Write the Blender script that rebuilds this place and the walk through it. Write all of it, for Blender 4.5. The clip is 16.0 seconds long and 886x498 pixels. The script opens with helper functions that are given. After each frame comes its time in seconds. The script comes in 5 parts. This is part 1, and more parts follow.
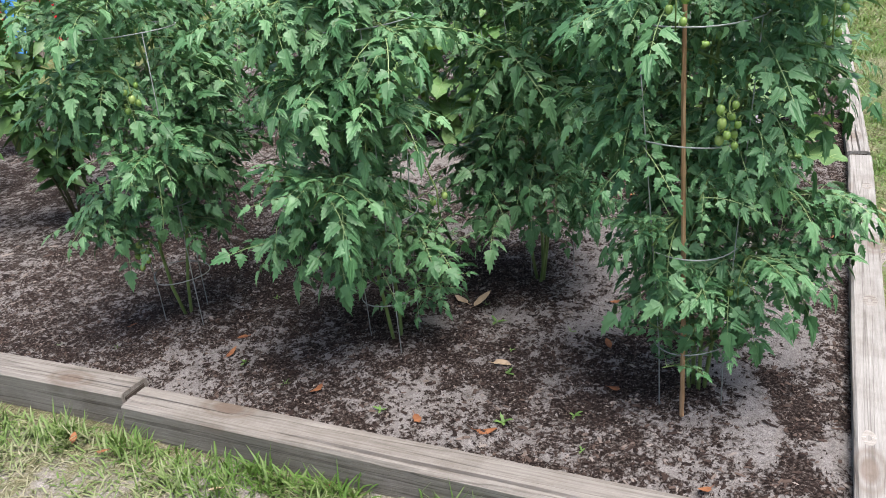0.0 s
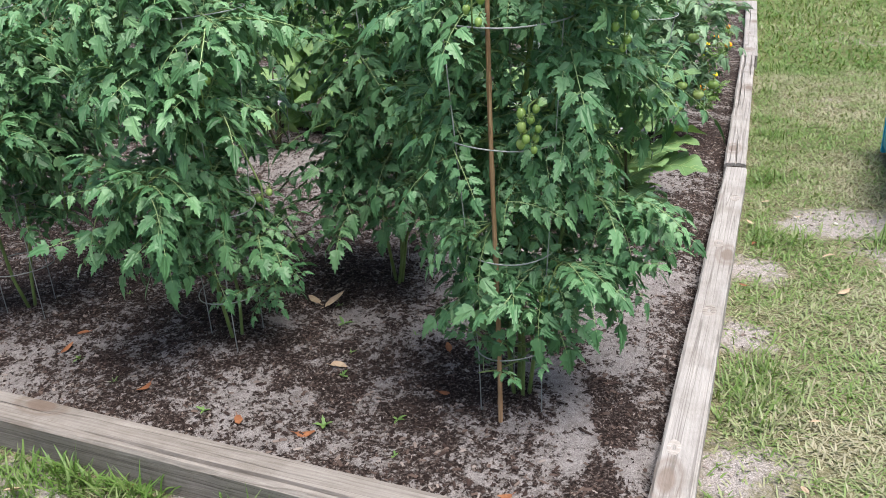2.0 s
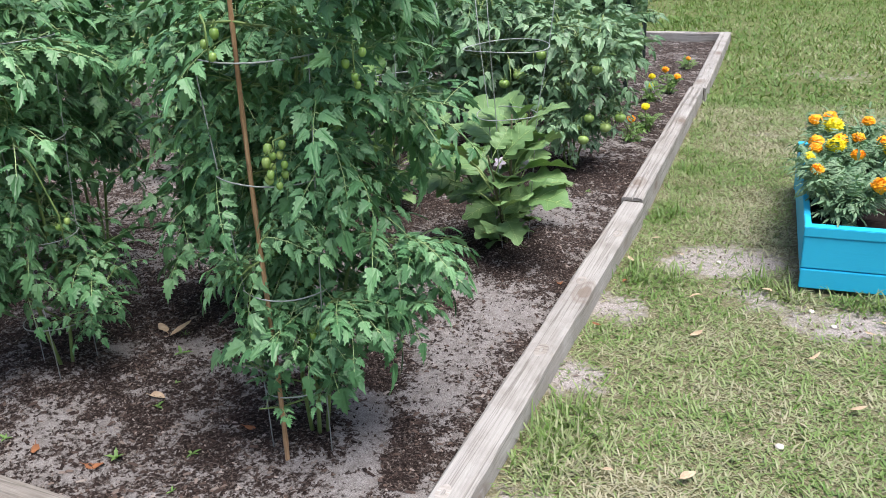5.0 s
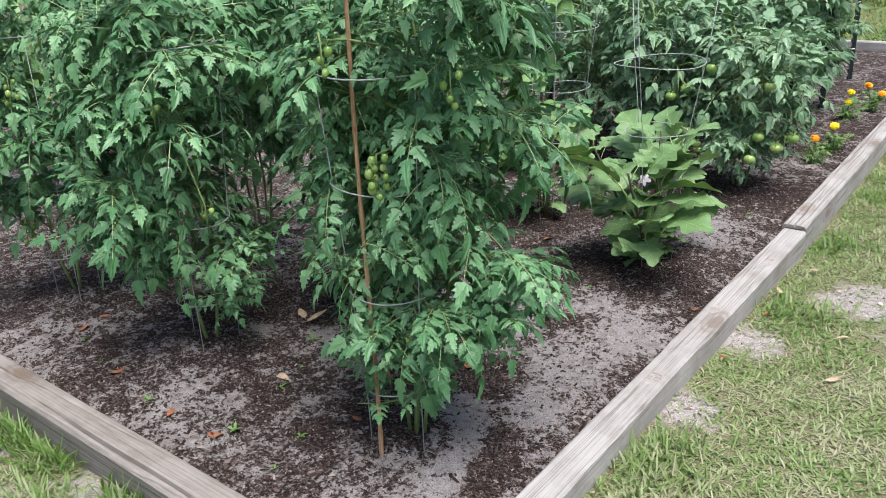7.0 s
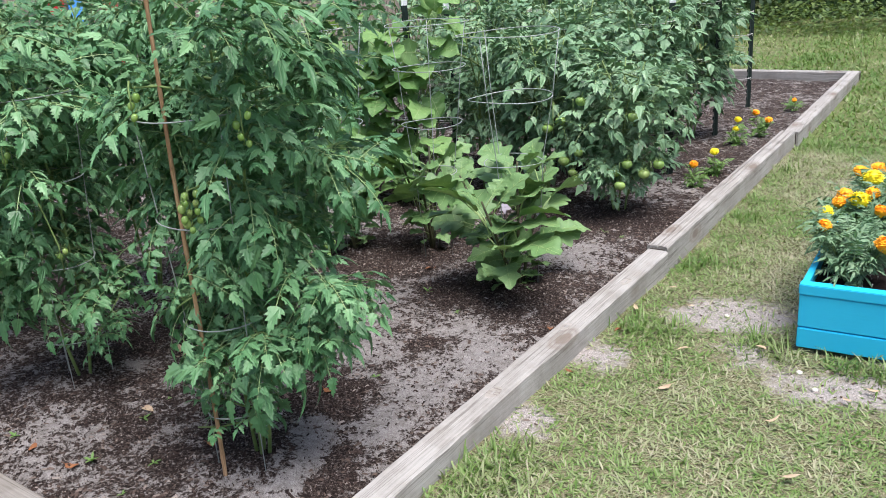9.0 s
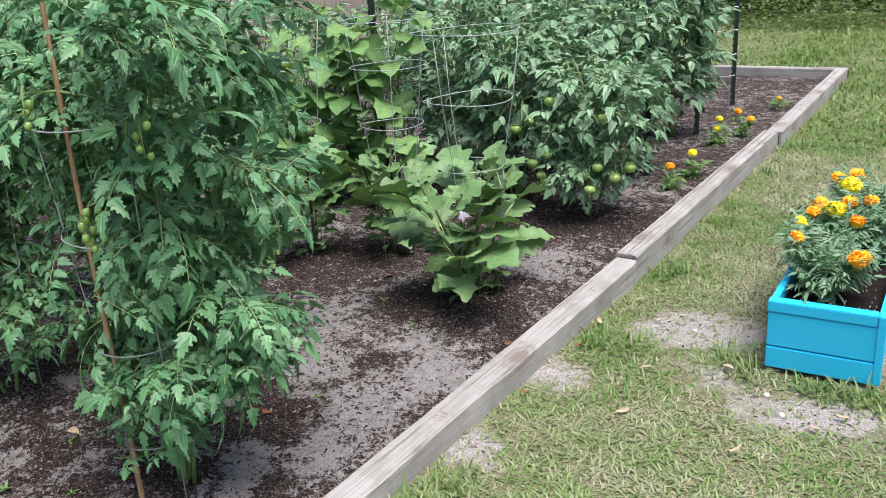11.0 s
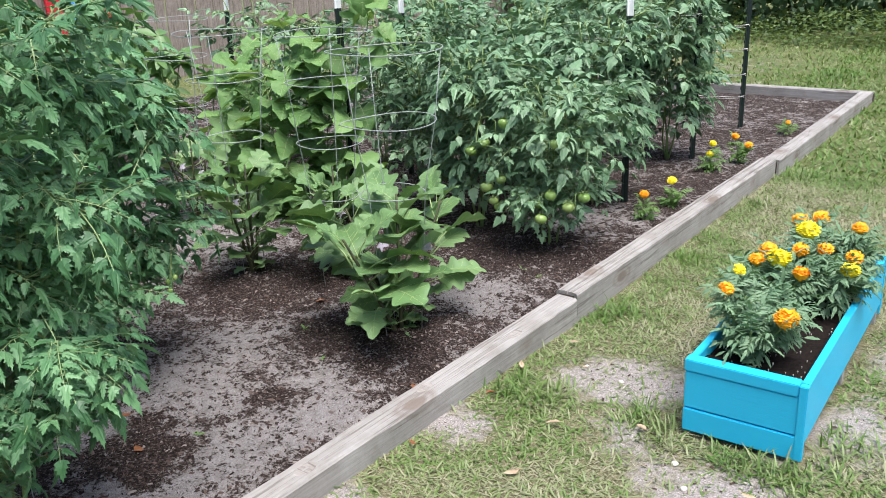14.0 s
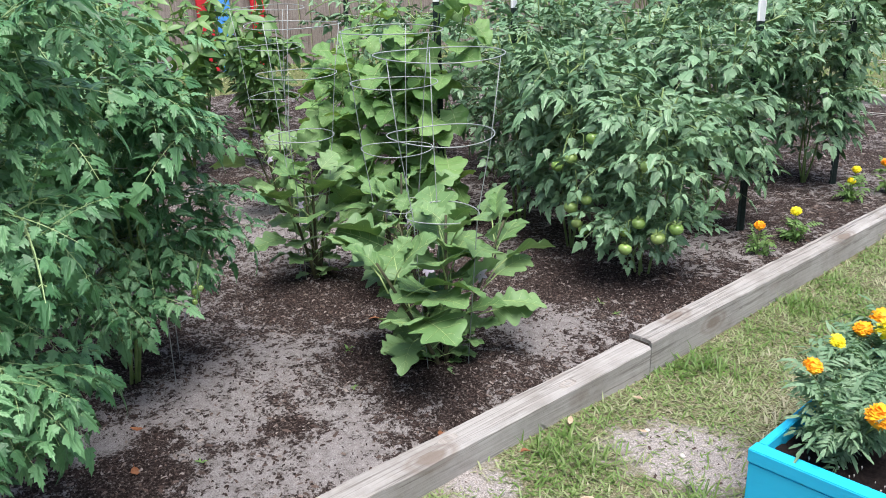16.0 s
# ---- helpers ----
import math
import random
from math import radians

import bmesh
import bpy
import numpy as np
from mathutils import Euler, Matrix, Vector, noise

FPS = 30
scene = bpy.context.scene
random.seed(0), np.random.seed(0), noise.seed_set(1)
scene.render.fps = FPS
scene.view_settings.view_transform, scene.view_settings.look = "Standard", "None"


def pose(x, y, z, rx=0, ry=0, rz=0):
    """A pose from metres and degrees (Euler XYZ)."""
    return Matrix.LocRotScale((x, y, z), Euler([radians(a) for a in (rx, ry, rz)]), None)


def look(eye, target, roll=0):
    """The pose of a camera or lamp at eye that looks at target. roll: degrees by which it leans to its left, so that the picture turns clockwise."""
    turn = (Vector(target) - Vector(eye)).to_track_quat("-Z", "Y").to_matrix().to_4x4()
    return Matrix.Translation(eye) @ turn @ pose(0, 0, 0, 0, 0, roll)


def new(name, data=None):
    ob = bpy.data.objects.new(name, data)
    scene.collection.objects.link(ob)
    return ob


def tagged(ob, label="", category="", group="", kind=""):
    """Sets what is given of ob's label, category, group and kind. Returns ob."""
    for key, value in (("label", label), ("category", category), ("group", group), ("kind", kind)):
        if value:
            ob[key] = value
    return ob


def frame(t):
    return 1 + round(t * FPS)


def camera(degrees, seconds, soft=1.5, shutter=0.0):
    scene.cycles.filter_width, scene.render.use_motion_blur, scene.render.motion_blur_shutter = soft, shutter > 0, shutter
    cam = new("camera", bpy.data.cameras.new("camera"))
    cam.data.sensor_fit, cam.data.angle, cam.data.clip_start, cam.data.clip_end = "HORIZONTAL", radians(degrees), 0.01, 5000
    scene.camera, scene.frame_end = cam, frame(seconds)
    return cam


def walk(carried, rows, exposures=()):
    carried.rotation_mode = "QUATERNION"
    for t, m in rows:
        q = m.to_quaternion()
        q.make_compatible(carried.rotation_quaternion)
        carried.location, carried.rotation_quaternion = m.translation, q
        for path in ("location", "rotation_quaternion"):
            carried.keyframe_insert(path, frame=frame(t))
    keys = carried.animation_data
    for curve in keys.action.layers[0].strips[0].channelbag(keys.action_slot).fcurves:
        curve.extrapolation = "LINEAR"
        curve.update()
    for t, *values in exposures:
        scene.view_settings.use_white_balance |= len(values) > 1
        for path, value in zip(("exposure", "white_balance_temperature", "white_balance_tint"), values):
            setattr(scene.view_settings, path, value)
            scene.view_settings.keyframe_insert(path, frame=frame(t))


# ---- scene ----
cam = camera(54.8, 16.0, 0.95)
PATH = [
    (0, (-0.136, -1.542, 1.376), (-0.918, 0.12, 0.586), -6.0),
    (0.5, (-0.038, -1.634, 1.381), (-0.768, 0.047, 0.58), -4.9),
    (1, (0.044, -1.578, 1.363), (-0.613, 0.132, 0.56), -5.2),
    (1.5, (0.114, -1.43, 1.347), (-0.517, 0.294, 0.554), -4.4),
    (2, (0.169, -1.385, 1.33), (-0.518, 0.318, 0.538), -3.1),
    (2.5, (0.294, -1.504, 1.347), (-0.434, 0.185, 0.561), -3.6),
    (3, (0.403, -1.544, 1.353), (-0.324, 0.148, 0.573), -4.0),
    (3.5, (0.512, -1.474, 1.332), (-0.206, 0.229, 0.568), -5.2),
    (4, (0.639, -1.349, 1.325), (-0.071, 0.369, 0.587), -4.5),
    (4.2, (0.667, -1.305, 1.317), (-0.041, 0.415, 0.582), -3.7),
    (6.3, (0.808, -0.953, 1.344), (-0.188, 0.606, 0.585), -2.2),
    (6.5, (0.845, -0.959, 1.352), (-0.222, 0.551, 0.59), -2.3),
    (7, (0.924, -1.022, 1.371), (-0.225, 0.443, 0.64), -2.8),
    (7.5, (1.046, -1.125, 1.374), (-0.128, 0.34, 0.684), -3.5),
    (8, (1.126, -1.148, 1.387), (-0.047, 0.325, 0.712), -3.8),
    (8.5, (1.234, -1.038, 1.384), (0.077, 0.459, 0.736), -4.6),
    (9, (1.33, -0.924, 1.369), (0.222, 0.61, 0.72), -4.3),
    (9.5, (1.328, -0.834, 1.366), (0.238, 0.709, 0.71), -4.7),
    (9.7, (1.312, -0.833, 1.365), (0.244, 0.726, 0.71), -5.1),
    (11.8, (1.424, -0.619, 1.372), (0.31, 0.9, 0.701), -3.3),
    (12, (1.448, -0.652, 1.381), (0.332, 0.867, 0.714), -3.3),
    (12.5, (1.502, -0.644, 1.379), (0.386, 0.879, 0.721), -4.0),
    (13, (1.581, -0.504, 1.375), (0.463, 1.02, 0.721), -4.8),
    (13.5, (1.637, -0.361, 1.39), (0.491, 1.14, 0.732), -3.0),
    (14, (1.602, -0.23, 1.38), (0.412, 1.237, 0.72), -2.5),
    (14.5, (1.52, -0.083, 1.395), (0.306, 1.361, 0.729), -2.2),
    (15, (1.505, 0.039, 1.394), (0.243, 1.437, 0.722), -2.3),
    (15.5, (1.557, 0.183, 1.411), (0.23, 1.52, 0.739), -2.3),
    (16, (1.606, 0.241, 1.39), (0.173, 1.461, 0.714), -1.4),
]
walk(cam, [(t, look(e, a, r)) for t, e, a, r in PATH], [(0, 0.92, 6400, 14), (4.2, 0.9, 6350, 14), (6.3, 0.9, 6200, 14), (16, 0.9, 6200, 14)])

# ---- light ----
SUN_AZ, SUN_EL = 112.0, 70.0
world = bpy.data.worlds.new("sky")
scene.world = world
world.use_nodes = True
wn = world.node_tree.nodes
sky = wn.new("ShaderNodeTexSky")
sky.sky_type = "NISHITA"
sky.sun_disc = False
sky.sun_elevation = radians(SUN_EL)
sky.sun_rotation = radians(SUN_AZ)
sky.dust_density = 4.0
sky.air_density = 1.2
world.node_tree.links.new(sky.outputs["Color"], wn["Background"].inputs["Color"])
wn["Background"].inputs["Strength"].default_value = 0.105
sun = new("sun", bpy.data.lights.new("sun", "SUN"))
sun.data.energy = 3.0
sun.data.angle = radians(38)
sun.data.color = (1.0, 0.96, 0.9)
az = radians(SUN_AZ)
sun.matrix_basis = look((5 * math.sin(az), 5 * math.cos(az), 5 * math.tan(radians(SUN_EL))), (0, 0, 0))

# ---- materials ----


class Nodes:
    """A small writer of node materials."""

    def __init__(self, name):
        self.mat = bpy.data.materials.new(name)
        self.mat.use_nodes = True
        self.tree = self.mat.node_tree
        self.bsdf = self.tree.nodes["Principled BSDF"]
        self.out = self.tree.nodes["Material Output"]

    def add(self, kind, **inputs):
        node = self.tree.nodes.new(kind)
        for key, value in inputs.items():
            self.put(node, key.replace("_", " "), value)
        return node

    def put(self, node, key, value):
        sock = node.inputs[int(key)] if key.isdigit() else node.inputs[key]
        if isinstance(value, bpy.types.NodeSocket):
            self.tree.links.new(value, sock)
        else:
            sock.default_value = value

    def coords(self, stretch=(1, 1, 1), space="Object"):
        tc = self.add("ShaderNodeTexCoord")
        mp = self.add("ShaderNodeMapping")
        self.tree.links.new(tc.outputs[space], mp.inputs["Vector"])
        mp.inputs["Scale"].default_value = stretch
        return mp.outputs["Vector"]

    def noise(self, vec, scale, detail=4, rough=0.6, distort=0.0):
        n = self.add("ShaderNodeTexNoise", Vector=vec, Scale=scale, Detail=detail, Roughness=rough, Distortion=distort)
        return n.outputs["Fac"]

    def ramp(self, fac, *stops):
        n = self.add("ShaderNodeValToRGB", Fac=fac)
        els = n.color_ramp.elements
        while len(els) < len(stops):
            els.new(0.5)
        for el, (pos, col) in zip(els, stops):
            el.position = pos
            el.color = (*col, 1) if len(col) == 3 else col
        return n.outputs["Color"]

    def mix(self, fac, a, b, mode="MIX"):
        n = self.tree.nodes.new("ShaderNodeMix")
        n.data_type = "RGBA"
        n.blend_type = mode
        for sock, value in ((n.inputs[0], fac), (n.inputs[6], a), (n.inputs[7], b)):
            if isinstance(value, bpy.types.NodeSocket):
                self.tree.links.new(value, sock)
            else:
                sock.default_value = (*value, 1) if isinstance(value, tuple) and len(value) == 3 else value
        return n.outputs[2]

    def math(self, op, a, b):
        n = self.tree.nodes.new("ShaderNodeMath")
        n.operation = op
        for sock, value in ((n.inputs[0], a), (n.inputs[1], b)):
            if isinstance(value, bpy.types.NodeSocket):
                self.tree.links.new(value, sock)
            else:
                sock.default_value = value
        return n.outputs[0]

    def attr(self, name):
        n = self.add("ShaderNodeAttribute")
        n.attribute_name = name
        return n.outputs["Fac"]

    def rand(self):
        return self.add("ShaderNodeObjectInfo").outputs["Random"]

    def bump(self, height, strength, dist=0.01):
        b = self.add("ShaderNodeBump", Height=height, Strength=strength, Distance=dist)
        self.put(self.bsdf, "Normal", b.outputs["Normal"])
        return b.outputs["Normal"]

    def done(self, color, rough=0.7, spec=0.3, metal=0.0):
        self.put(self.bsdf, "Base Color", (*color, 1) if isinstance(color, tuple) and len(color) == 3 else color)
        self.put(self.bsdf, "Roughness", rough)
        self.put(self.bsdf, "Specular IOR Level", spec)
        self.put(self.bsdf, "Metallic", metal)
        return self.mat

    def leafy(self, color, through_color, amount=0.25):
        """Lets some light through the leaf."""
        tr = self.add("ShaderNodeBsdfTranslucent", Color=through_color)
        ms = self.add("ShaderNodeMixShader")
        ms.inputs[0].default_value = amount
        self.tree.links.new(self.bsdf.outputs[0], ms.inputs[1])
        self.tree.links.new(tr.outputs[0], ms.inputs[2])
        self.tree.links.new(ms.outputs[0], self.out.inputs["Surface"])


def leaf_material(name, dark, mid, light, trans, rough=0.5, amount=0.25, spec=0.4):
    n = Nodes(name)
    vec = n.coords()
    isl = n.add("ShaderNodeNewGeometry").outputs["Random Per Island"]
    tone = n.math("ADD", n.math("MULTIPLY", n.rand(), 0.45), n.math("MULTIPLY", n.noise(vec, 40, 3), 0.35))
    tone = n.math("ADD", tone, n.math("MULTIPLY", isl, 0.3))
    col = n.ramp(tone, (0.2, dark), (0.5, mid), (0.92, light))
    n.bump(n.noise(vec, 160, 3), 0.35, 0.003)
    n.done(col, rough, spec)
    n.leafy(col, (*trans, 1), amount)
    return n.mat


M_TOMATO = leaf_material("tomato_leaf", (0.021, 0.075, 0.025), (0.08, 0.204, 0.082), (0.18, 0.345, 0.16), (0.1, 0.21, 0.05), 0.44, 0.08, 0.42)
M_BUSH = leaf_material("bush_tomato_leaf", (0.042, 0.105, 0.042), (0.13, 0.245, 0.122), (0.225, 0.36, 0.2), (0.11, 0.22, 0.06), 0.42, 0.08, 0.5)
M_EGG = leaf_material("eggplant_leaf", (0.07, 0.15, 0.046), (0.125, 0.235, 0.084), (0.19, 0.31, 0.13), (0.2, 0.34, 0.06), 0.5, 0.12)
M_CUKE = leaf_material("cucumber_leaf", (0.085, 0.19, 0.055), (0.13, 0.265, 0.08), (0.2, 0.345, 0.115), (0.26, 0.42, 0.07), 0.55, 0.24)
M_PEPPER = leaf_material("pepper_leaf", (0.05, 0.12, 0.035), (0.105, 0.21, 0.065), (0.18, 0.31, 0.1), (0.16, 0.3, 0.05), 0.4, 0.18)
M_PEPPER_DARK = leaf_material("dark_pepper_leaf", (0.025, 0.07, 0.022), (0.065, 0.145, 0.045), (0.13, 0.24, 0.08), (0.12, 0.24, 0.05), 0.38, 0.12)
M_MARILEAF = leaf_material("marigold_leaf", (0.085, 0.175, 0.09), (0.15, 0.265, 0.145), (0.23, 0.35, 0.205), (0.12, 0.24, 0.05), 0.5, 0.22)
M_SPROUT = leaf_material("sprout_leaf", (0.075, 0.16, 0.04), (0.125, 0.24, 0.065), (0.2, 0.32, 0.1), (0.2, 0.4, 0.05), 0.5, 0.25)


def tone_material(name, stops, rough=0.8, spec=0.2, amount=0.0, trans=(0.2, 0.3, 0.05)):
    n = Nodes(name)
    col = n.ramp(n.attr("tone"), *stops)
    n.done(col, rough, spec)
    if amount:
        n.leafy(col, (*trans, 1), amount)
    return n.mat


M_GRASS = tone_material("grass_blades", ((0.0, (0.36, 0.335, 0.23)), (0.22, (0.31, 0.315, 0.19)), (0.42, (0.235, 0.29, 0.13)), (0.66, (0.15, 0.235, 0.065)), (1.0, (0.08, 0.165, 0.03))), 0.5, 0.35, 0.2)
M_CHIPS = tone_material("mulch_chips", ((0.0, (0.012, 0.008, 0.007)), (0.5, (0.045, 0.03, 0.025)), (0.8, (0.11, 0.08, 0.066)), (1.0, (0.27, 0.235, 0.21))), 0.85, 0.2)
M_IVY = tone_material("groundcover_leaves", ((0.0, (0.03, 0.06, 0.02)), (0.5, (0.075, 0.13, 0.04)), (1.0, (0.15, 0.21, 0.07))), 0.5, 0.3, 0.2)
M_HEDGE = tone_material("hedge_leaves", ((0.0, (0.012, 0.032, 0.014)), (0.6, (0.03, 0.07, 0.026)), (1.0, (0.07, 0.13, 0.045))), 0.5, 0.3, 0.15)

# bed soil: dark mulch and pale sand
n = Nodes("bed_soil")
vec = n.coords()
mask = n.attr("sand")
for size, gain in ((5, 0.9), (11, 1.9), (30, 2.0), (85, 2.2)):
    mask = n.math("ADD", mask, n.math("MULTIPLY", n.math("SUBTRACT", n.noise(vec, size, 2, 0.6, 0.7), 0.5), gain))
grain = n.noise(vec, 300, 3, 0.65)
sandc = n.ramp(grain, (0.3, (0.125, 0.115, 0.11)), (0.43, (0.232, 0.217, 0.208)), (0.56, (0.328, 0.308, 0.297)), (0.72, (0.45, 0.426, 0.412)))
sandc = n.mix(n.ramp(n.noise(vec, 28, 5, 0.7), (0.36, (0.75, 0.75, 0.75)), (0.58, (0, 0, 0))), sandc, n.mix(1.0, sandc, (0.6, 0.58, 0.56), "MULTIPLY"))
dirt = n.ramp(n.noise(vec, 120, 3, 0.7), (0.34, (0.01, 0.007, 0.006)), (0.5, (0.032, 0.023, 0.02)), (0.6, (0.1, 0.08, 0.07)), (0.72, (0.32, 0.29, 0.27)))
col = n.mix(n.ramp(mask, (0.3, (0, 0, 0)), (0.68, (1, 1, 1))), dirt, sandc)
n.bump(n.math("ADD", n.noise(vec, 60, 6, 0.7), n.math("MULTIPLY", grain, 0.35)), 0.9, 0.016)
M_SOIL = n.done(col, 0.95, 0.1)

# lawn soil: sandy earth and straw thatch
n = Nodes("lawn_soil")
vec = n.coords()
thatch = n.ramp(n.noise(vec, 130, 6, 0.8), (0.32, (0.045, 0.043, 0.022)), (0.5, (0.16, 0.155, 0.085)), (0.68, (0.36, 0.335, 0.23)))
sandc = n.ramp(n.noise(vec, 200, 6, 0.8), (0.34, (0.1, 0.089, 0.08)), (0.5, (0.32, 0.293, 0.272)), (0.66, (0.56, 0.528, 0.502)))
mask = n.math("ADD", n.attr("bare"), n.math("MULTIPLY", n.math("SUBTRACT", n.noise(vec, 10, 8, 0.78), 0.5), 2.6))
# far lawn green, with the shade near the shrubs darkened into its colour
far_shade_green = n.ramp(n.noise(vec, 3.5, 6, 0.7), (0.3, (0.055, 0.095, 0.02)), (0.55, (0.1, 0.14, 0.036)), (0.8, (0.18, 0.185, 0.075)))
thatch = n.mix(n.attr("far"), thatch, n.mix(0.45, far_shade_green, thatch))
col = n.mix(n.ramp(mask, (0.35, (0, 0, 0)), (0.85, (1, 1, 1))), thatch, sandc)
n.bump(n.noise(vec, 90, 6, 0.7), 0.8, 0.012)
M_LAWN = n.done(col, 0.95, 0.1)


def wood_material(name, a, b, c, grain_axis=0, fine=1.0):
    n = Nodes(name)
    st = [1.0, 1.0, 1.0]
    st[grain_axis] = 0.02
    vec = n.coords(tuple(st))
    plain = n.coords()
    off = n.math("MULTIPLY", n.rand(), 37.0)
    cb = n.add("ShaderNodeVectorMath")
    cb.operation = "ADD"
    n.tree.links.new(vec, cb.inputs[0])
    n.tree.links.new(off, cb.inputs[1])
    v = cb.outputs[0]
    g1 = n.noise(v, 190 * fine, 6, 0.75, 0.2)
    g2 = n.noise(v, 620 * fine, 2, 0.6)
    g3 = n.noise(v, 34 * fine, 2, 0.5, 0.6)
    stain = n.noise(plain, 5, 6, 0.7)
    col = n.ramp(g1, (0.3, a), (0.46, b), (0.66, c))
    col = n.mix(n.ramp(g2, (0.36, (0.16, 0.16, 0.16)), (0.46, (0, 0, 0))), col, a, "MIX")
    col = n.mix(n.ramp(g3, (0.0, (0, 0, 0)), (0.478, (0, 0, 0)), (0.5, (0.6, 0.6, 0.6)), (0.52, (0, 0, 0))), col, n.mix(1.0, a, (0.45, 0.42, 0.4), "MULTIPLY"))
    spots = n.add("ShaderNodeTexVoronoi", Vector=n.coords(tuple(0.45 if k == grain_axis else 1.0 for k in range(3))), Scale=6.0)
    spots.inputs["Randomness"].default_value = 1.0
    col = n.mix(n.ramp(spots.outputs["Distance"], (0.11, (0.8, 0.8, 0.8)), (0.16, (0.1, 0.1, 0.1)), (0.21, (0.5, 0.5, 0.5)), (0.27, (0, 0, 0))), col, n.mix(0.5, a, (0.2, 0.13, 0.09)))
    col = n.mix(n.ramp(stain, (0.36, (0.6, 0.6, 0.6)), (0.58, (0, 0, 0))), col, n.mix(1.0, col, (0.6, 0.57, 0.53), "MULTIPLY"))
    n.bump(n.math("ADD", g1, g2), 0.35, 0.006)
    return n.done(col, 0.85, 0.15)


M_TIMBER = wood_material("weathered_timber", (0.235, 0.224, 0.208), (0.33, 0.319, 0.3), (0.405, 0.393, 0.37), 0, 0.8)
M_TIMBER_DARK = wood_material("stained_timber", (0.14, 0.128, 0.112), (0.225, 0.208, 0.186), (0.31, 0.29, 0.262), 0, 0.7)
# end grain near black: the shadow in the hollow end is in its colour
M_ENDGRAIN = wood_material("shaded_end_grain", (0.018, 0.014, 0.011), (0.05, 0.04, 0.033), (0.13, 0.11, 0.095), 1, 0.5)
M_KNOT = wood_material("timber_knot", (0.2, 0.18, 0.158), (0.33, 0.308, 0.28), (0.45, 0.425, 0.395), 1, 0.6)
M_FENCE = wood_material("fence_wood", (0.15, 0.12, 0.105), (0.28, 0.24, 0.215), (0.4, 0.35, 0.32), 2)
M_GREYWOOD = wood_material("grey_foot_wood", (0.2, 0.19, 0.18), (0.34, 0.33, 0.32), (0.46, 0.45, 0.43), 2)
M_BAMBOO = wood_material("bamboo", (0.22, 0.125, 0.065), (0.37, 0.235, 0.13), (0.48, 0.34, 0.21), 2)


def paint_material(name, base, worn, rough=0.45):
    n = Nodes(name)
    vec = n.coords((1, 1, 1))
    wear = n.noise(vec, 60, 6, 0.75)
    col = n.mix(n.ramp(wear, (0.66, (0, 0, 0)), (0.74, (0.6, 0.6, 0.6))), base, worn)
    col = n.mix(n.ramp(n.noise(vec, 7, 4), (0.35, (0.3, 0.3, 0.3)), (0.65, (0, 0, 0))), col, n.mix(1.0, col, (0.8, 0.85, 0.88), "MULTIPLY"))
    n.bump(n.noise(n.coords((0.15, 1, 1)), 160, 4), 0.25, 0.003)
    return n.done(col, rough, 0.4)


M_TURQ = paint_material("turquoise_paint", (0.025, 0.48, 0.76), (0.3, 0.62, 0.76))
M_RED = paint_material("red_paint", (0.5, 0.02, 0.03), (0.4, 0.1, 0.1))
M_BLUE = paint_material("blue_paint", (0.08, 0.3, 0.72), (0.2, 0.4, 0.7))


def plain_material(name, a, b, rough=0.6, spec=0.3, scale=40, metal=0.0):
    n = Nodes(name)
    vec = n.coords()
    col = n.ramp(n.noise(vec, scale, 4, 0.65), (0.3, a), (0.7, b))
    n.bump(n.noise(vec, scale * 4, 3), 0.2, 0.003)
    return n.done(col, rough, spec, metal)


M_STEM = plain_material("green_stem", (0.1, 0.165, 0.05), (0.2, 0.28, 0.095), 0.55, 0.3, 30)
M_RACHIS = plain_material("pale_leaf_stalk", (0.17, 0.27, 0.1), (0.3, 0.41, 0.19), 0.5, 0.35, 40)
M_STEMDARK = plain_material("dark_stem", (0.03, 0.035, 0.02), (0.09, 0.09, 0.04), 0.6, 0.3, 30)
M_WIRE = plain_material("galvanised_wire", (0.24, 0.27, 0.26), (0.38, 0.41, 0.4), 0.5, 0.4, 90, 0.1)
M_POST = plain_material("dark_green_post_paint", (0.008, 0.018, 0.015), (0.02, 0.035, 0.03), 0.5, 0.4, 50)
M_WHITE = plain_material("white_post_paint", (0.72, 0.74, 0.75), (0.82, 0.83, 0.83), 0.5, 0.4, 50)
M_STRING = plain_material("white_string", (0.62, 0.6, 0.56), (0.76, 0.74, 0.7), 0.8, 0.2, 80)
M_POTSOIL = plain_material("potting_soil", (0.005, 0.004, 0.004), (0.024, 0.018, 0.016), 0.95, 0.1, 130)
M_ORANGE = plain_material("orange_petals", (0.9, 0.32, 0.005), (1.0, 0.46, 0.014), 0.55, 0.3, 60)
M_YELLOW = plain_material("yellow_petals", (0.88, 0.68, 0.008), (0.93, 0.82, 0.03), 0.55, 0.3, 60)
M_LEAFBROWN = plain_material("dead_leaf", (0.15, 0.055, 0.024), (0.31, 0.135, 0.06), 0.7, 0.3, 45)
M_LEAFTAN = plain_material("pale_dead_leaf", (0.33, 0.24, 0.16), (0.52, 0.41, 0.28), 0.75, 0.2, 45)
M_PETAL = plain_material("pale_blossom", (0.38, 0.34, 0.42), (0.52, 0.48, 0.55), 0.6, 0.2, 60)
M_STONE = plain_material("pale_pebble", (0.45, 0.42, 0.38), (0.68, 0.65, 0.6), 0.8, 0.2, 60)
n = Nodes("green_tomato")
vec = n.coords()
